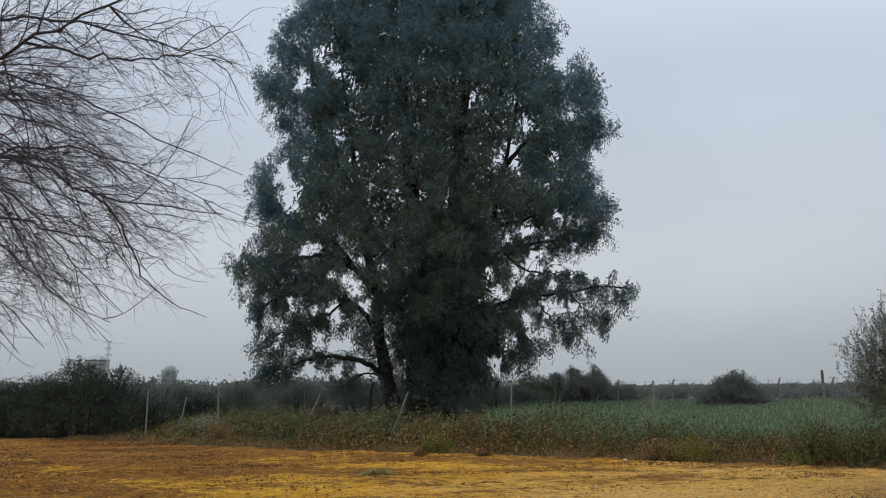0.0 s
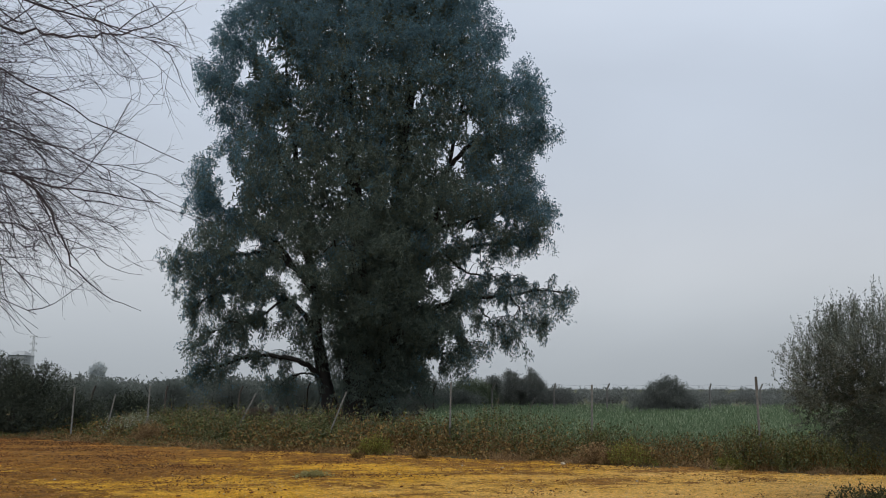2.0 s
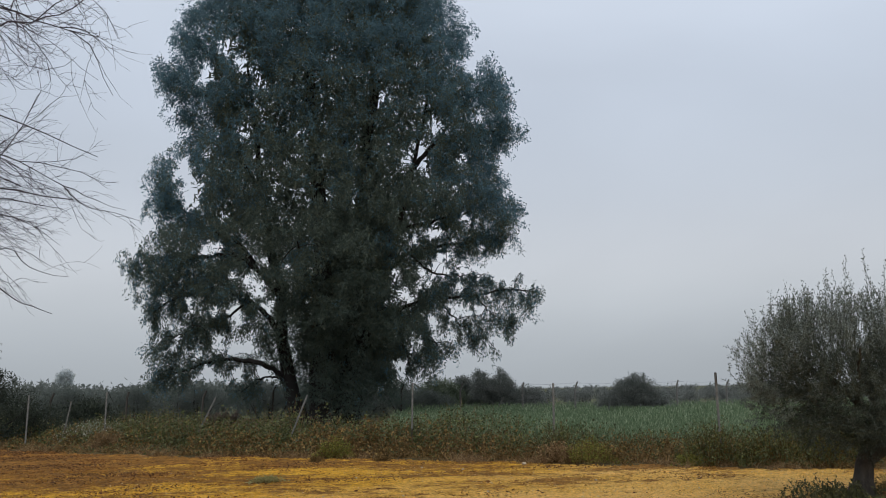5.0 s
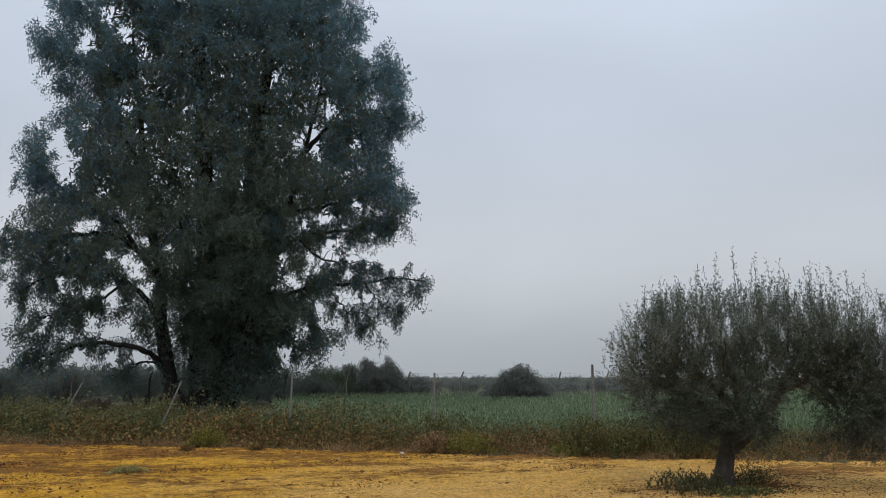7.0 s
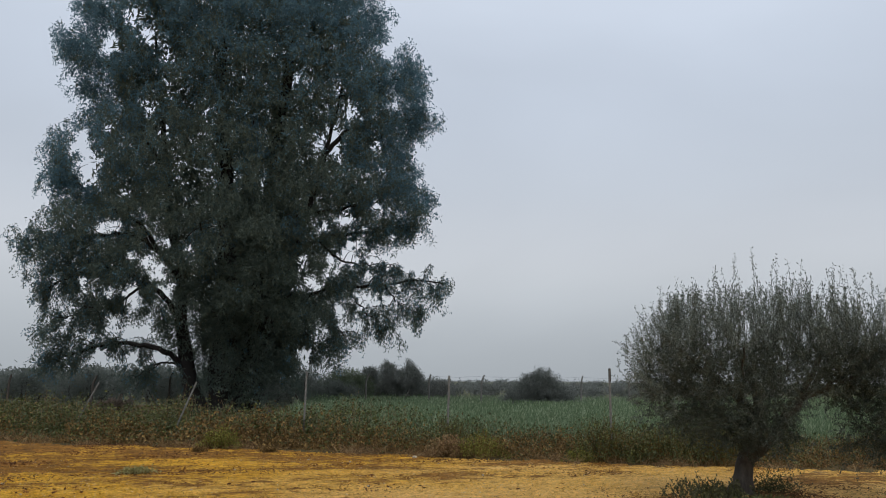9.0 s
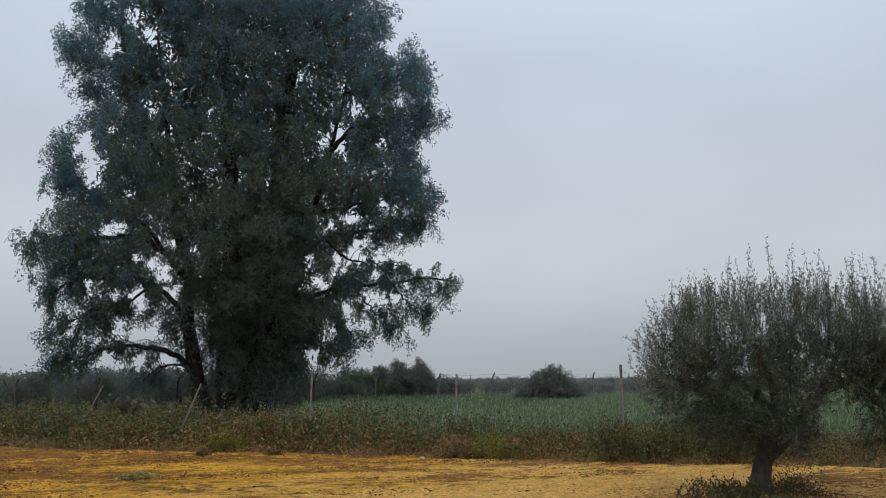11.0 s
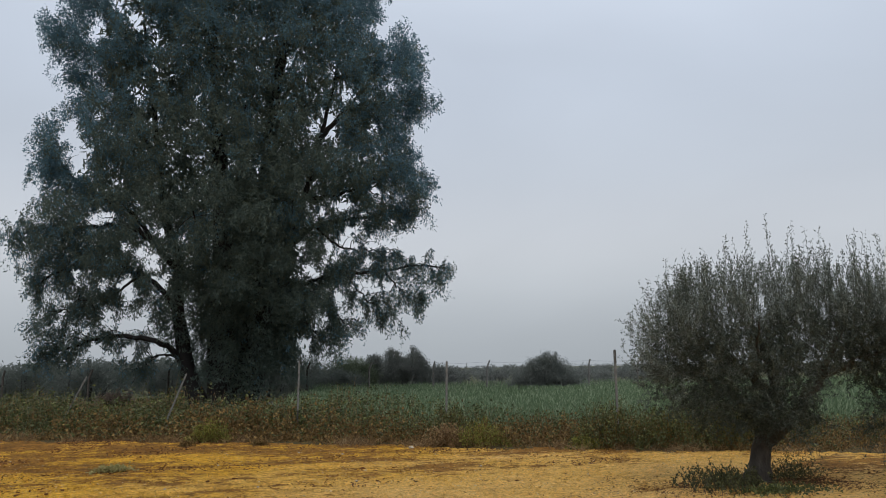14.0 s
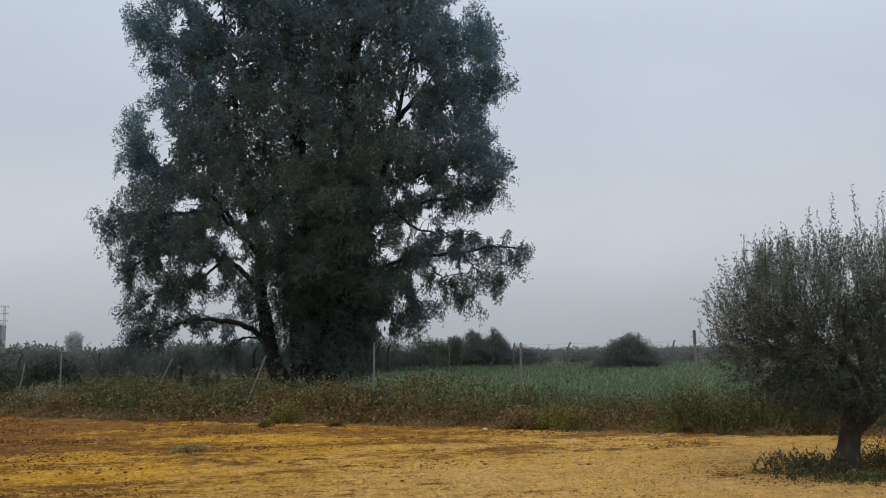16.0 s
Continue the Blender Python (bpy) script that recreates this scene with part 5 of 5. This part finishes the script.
pebble("stone", (3.85, 18.35, 0), 0.055, "pale rounded stone on bare earth by the verge", "stones on the earth")
for k in range(34):
    y = RNG.uniform(11.0, 18.5)
    x = RNG.uniform(-0.45, 0.55) * y + 1.2
    if y < edge(x) - 0.4:
        pebble("stone", (x, y, 0), RNG.uniform(0.01, 0.026), "small pale pebble lying on ochre earth", "stones on the earth")


def litter():
    n = 90000
    x = RNG.uniform(-14, 14, n)
    back = RNG.random(n) ** 1.4 * 11
    y = edge(x) - back + 0.3
    wob = np.sin(1.3 * x + 0.8 * y) + np.sin(0.7 * x - 1.9 * y + 1) + 0.8 * np.sin(2.9 * y + 0.4 * x)
    keep = (RNG.random(n) < np.clip(-0.4 + 0.5 * wob - 0.06 * x, 0.006, 1) * np.clip((y - 10) / 6, 0.25, 1)) & (y > 9)
    x, y = x[keep], y[keep]
    m = len(x)
    b = Buf()
    leaves(b, np.stack([x, y, rough(x, y) + RNG.uniform(0.004, 0.02, m)], 1), RNG.normal(size=(m, 3)) * (1, 0.7, 0.4), RNG.uniform(0.025, 0.075, m), RNG.uniform(0.012, 0.028, m))
    # a mat of fallen olive leaves round the trunk
    m = 9000
    way, far = RNG.uniform(0, 2 * np.pi, m), np.abs(RNG.normal(0, 1.0, m))
    x, y = 7.9 + np.cos(way) * far * 1.5, 11.9 + np.sin(way) * far * 0.85
    ok = (np.sin(3.1 * x + 1.7 * y) + np.sin(2.3 * y - 1.1 * x) > RNG.normal(-0.6, 0.8, m)) & (y > 9.5)
    x, y = x[ok], y[ok]
    m = len(x)
    leaves(b, np.stack([x, y, rough(x, y) + RNG.uniform(0.002, 0.016, m)], 1), RNG.normal(size=(m, 3)) * (1, 0.8, 0.2), RNG.uniform(0.025, 0.055, m), RNG.uniform(0.008, 0.016, m))
    stuff("leaf_litter", b.mesh("leaf_litter", M_LITTER), "fallen brown leaves and twigs scattered on earth", "leaf litter")
    m = 9000
    x, y = RNG.uniform(-9, 12, m), RNG.uniform(9.5, 24, m)
    keep = (y < edge(x)) & (np.sin(1.1 * x + 2) + np.sin(1.7 * y) + np.sin(0.6 * x - 0.9 * y) > RNG.normal(0.4, 0.6, m))
    x, y = x[keep], y[keep]
    b = Buf()
    blades(b, np.stack([x, y, rough(x, y) - 0.005], 1), np.stack([RNG.normal(0, 0.8, len(x)), RNG.normal(0, 0.8, len(x)), np.ones(len(x))], 1), RNG.uniform(0.02, 0.06, len(x)), 0.006)
    stuff("short_moss_grass", b.mesh("short_moss_grass", M_STRAW), "short yellowed grass in mossy earth", "grass")


litter()


def clods():
    """Low lumps of earth and matted litter, thick before the weeds and thin on the sandy side."""
    n = 70000
    x = RNG.uniform(-13, 13, n)
    y = edge(x) - RNG.random(n) ** 1.1 * 13
    wob = np.sin(1.9 * x + 0.9 * y + np.sin(1.3 * y)) + np.sin(0.8 * x - 2.6 * y + 1) + 0.8 * np.sin(3.7 * y + 0.9 * x + np.sin(2.2 * x))
    keep = (RNG.random(n) < np.clip(-0.22 + 0.30 * wob - 0.05 * x, 0.002, 0.7) * np.clip((y - 12.5) / 5, 0.06, 1)) & (y > 9.5)
    x, y = x[keep], y[keep]
    m = len(x)
    wide, high = RNG.uniform(0.010, 0.038, m) * RNG.uniform(0.6, 1.4, m), RNG.uniform(0.005, 0.018, m)
    ang = np.linspace(0, 2 * np.pi, 6, endpoint=False)[None] + RNG.uniform(0, 6, m)[:, None]
    z = rough(x, y)
    rings = []
    for out, up in ((1.0, -0.012), (0.62, 1.0)):
        rad = wide[:, None] * out * RNG.uniform(0.65, 1.25, (m, 6))
        zz = z[:, None] + (up if up < 0 else high[:, None] * RNG.uniform(0.7, 1.2, (m, 6)))
        rings.append(np.stack([x[:, None] + np.cos(ang) * rad, y[:, None] + np.sin(ang) * rad, zz + 0 * rad], -1))
    v = np.concatenate(rings, 1)
    k = np.arange(m)[:, None, None] * 12
    j = np.arange(6)
    sides = np.stack([j, (j + 1) % 6, (j + 1) % 6 + 6, j + 6], -1)
    tops = np.array(((6, 7, 8, 9), (6, 9, 10, 11)))
    f = (np.concatenate([sides, tops])[None] + k).reshape(-1, 4)
    b = Buf()
    b.put(v, f)
    stuff("earth_clods", b.mesh("earth_clods", M_CLOD), "low rusty clods of earth and matted litter", "clods")


clods()


def crumbs():
    """Loose crumbs of the earth itself, lying all over the bare ground."""
    m = 34000
    y = 10.2 + 9.8 * RNG.random(m) ** 0.8
    x = RNG.uniform(-0.62, 0.62, m) * y * 1.02 + 0.6
    ok = y < edge(x) - 0.1
    x, y = x[ok], y[ok]
    m = len(x)
    z = rough(x, y)
    wide = RNG.uniform(0.008, 0.024, m) * RNG.uniform(0.6, 1.3, m)
    ang = np.arange(4)[None] * (np.pi / 2) + RNG.uniform(0, 6, m)[:, None]
    rad = wide[:, None] * RNG.uniform(0.7, 1.5, (m, 4))
    foot = np.stack([x[:, None] + np.cos(ang) * rad, y[:, None] + np.sin(ang) * rad, z[:, None] - 0.006 + 0 * rad], -1)
    tip = np.stack([x + RNG.normal(0, 0.3, m) * wide, y + RNG.normal(0, 0.3, m) * wide, z + wide * RNG.uniform(0.5, 1.1, m)], -1)[:, None]
    v = np.concatenate([foot, tip], 1)
    f = (np.array(((4, 0, 1, 2), (4, 2, 3, 0)))[None] + np.arange(m)[:, None, None] * 5).reshape(-1, 4)
    b = Buf()
    b.put(v, f)
    stuff("earth_crumbs", b.mesh("earth_crumbs", M_DIRT), "loose crumbs of damp ochre earth", "earth")


crumbs()


def grit():
    """Pale grains and tiny stones strewn over the sandy earth."""
    m = 12000
    y = 9.8 + 9.0 * RNG.random(m) ** 0.8
    x = RNG.uniform(-0.5, 0.62, m) * y + 1.0
    ok = (y < edge(x) - 0.15) & (RNG.random(m) < np.clip(0.35 + 0.08 * x + 0.3 * np.sin(1.3 * x + 0.7 * y), 0.05, 1))
    x, y = x[ok], y[ok]
    m = len(x)
    z = rough(x, y)
    wide = RNG.uniform(0.003, 0.008, m) * (1 + 1.2 * (RNG.random(m) < 0.03))
    ang = np.arange(4)[None] * (np.pi / 2) + RNG.uniform(0, 6, m)[:, None]
    rad = wide[:, None] * RNG.uniform(0.7, 1.4, (m, 4))
    foot = np.stack([x[:, None] + np.cos(ang) * rad, y[:, None] + np.sin(ang) * rad, z[:, None] - 0.002 + 0 * rad], -1)
    top = np.stack([x[:, None] + np.cos(ang) * rad * 0.6, y[:, None] + np.sin(ang) * rad * 0.6, z[:, None] + 0.004 + wide[:, None] * RNG.uniform(0.3, 0.6, (m, 4))], -1)
    j = np.arange(4)
    faces = np.concatenate([np.stack([j, (j + 1) % 4, (j + 1) % 4 + 4, j + 4], -1), ((4, 5, 6, 7),)])
    b = Buf()
    b.put(np.concatenate([foot, top], 1), (faces[None] + np.arange(m)[:, None, None] * 8).reshape(-1, 4))
    stuff("grit", b.mesh("grit", M_GRIT), "pale grains and tiny stones on sandy earth", "grit")


grit()
bm = bmesh.new()
bmesh.ops.create_icosphere(bm, subdivisions=3, radius=0.17)
for v in bm.verts:
    v.co *= 1 + 0.5 * noise.noise(v.co * 9) + 0.2 * noise.noise(v.co * 23)
    v.co.z = max(v.co.z * 0.8, -0.12)
bag = tagged(new("plastic_bag", mesh_of("plastic_bag", bm, M_BAG)), "crumpled blue plastic bag under the eucalyptus", "bag")
bag.location = (1.0, 38.6, 0.12)
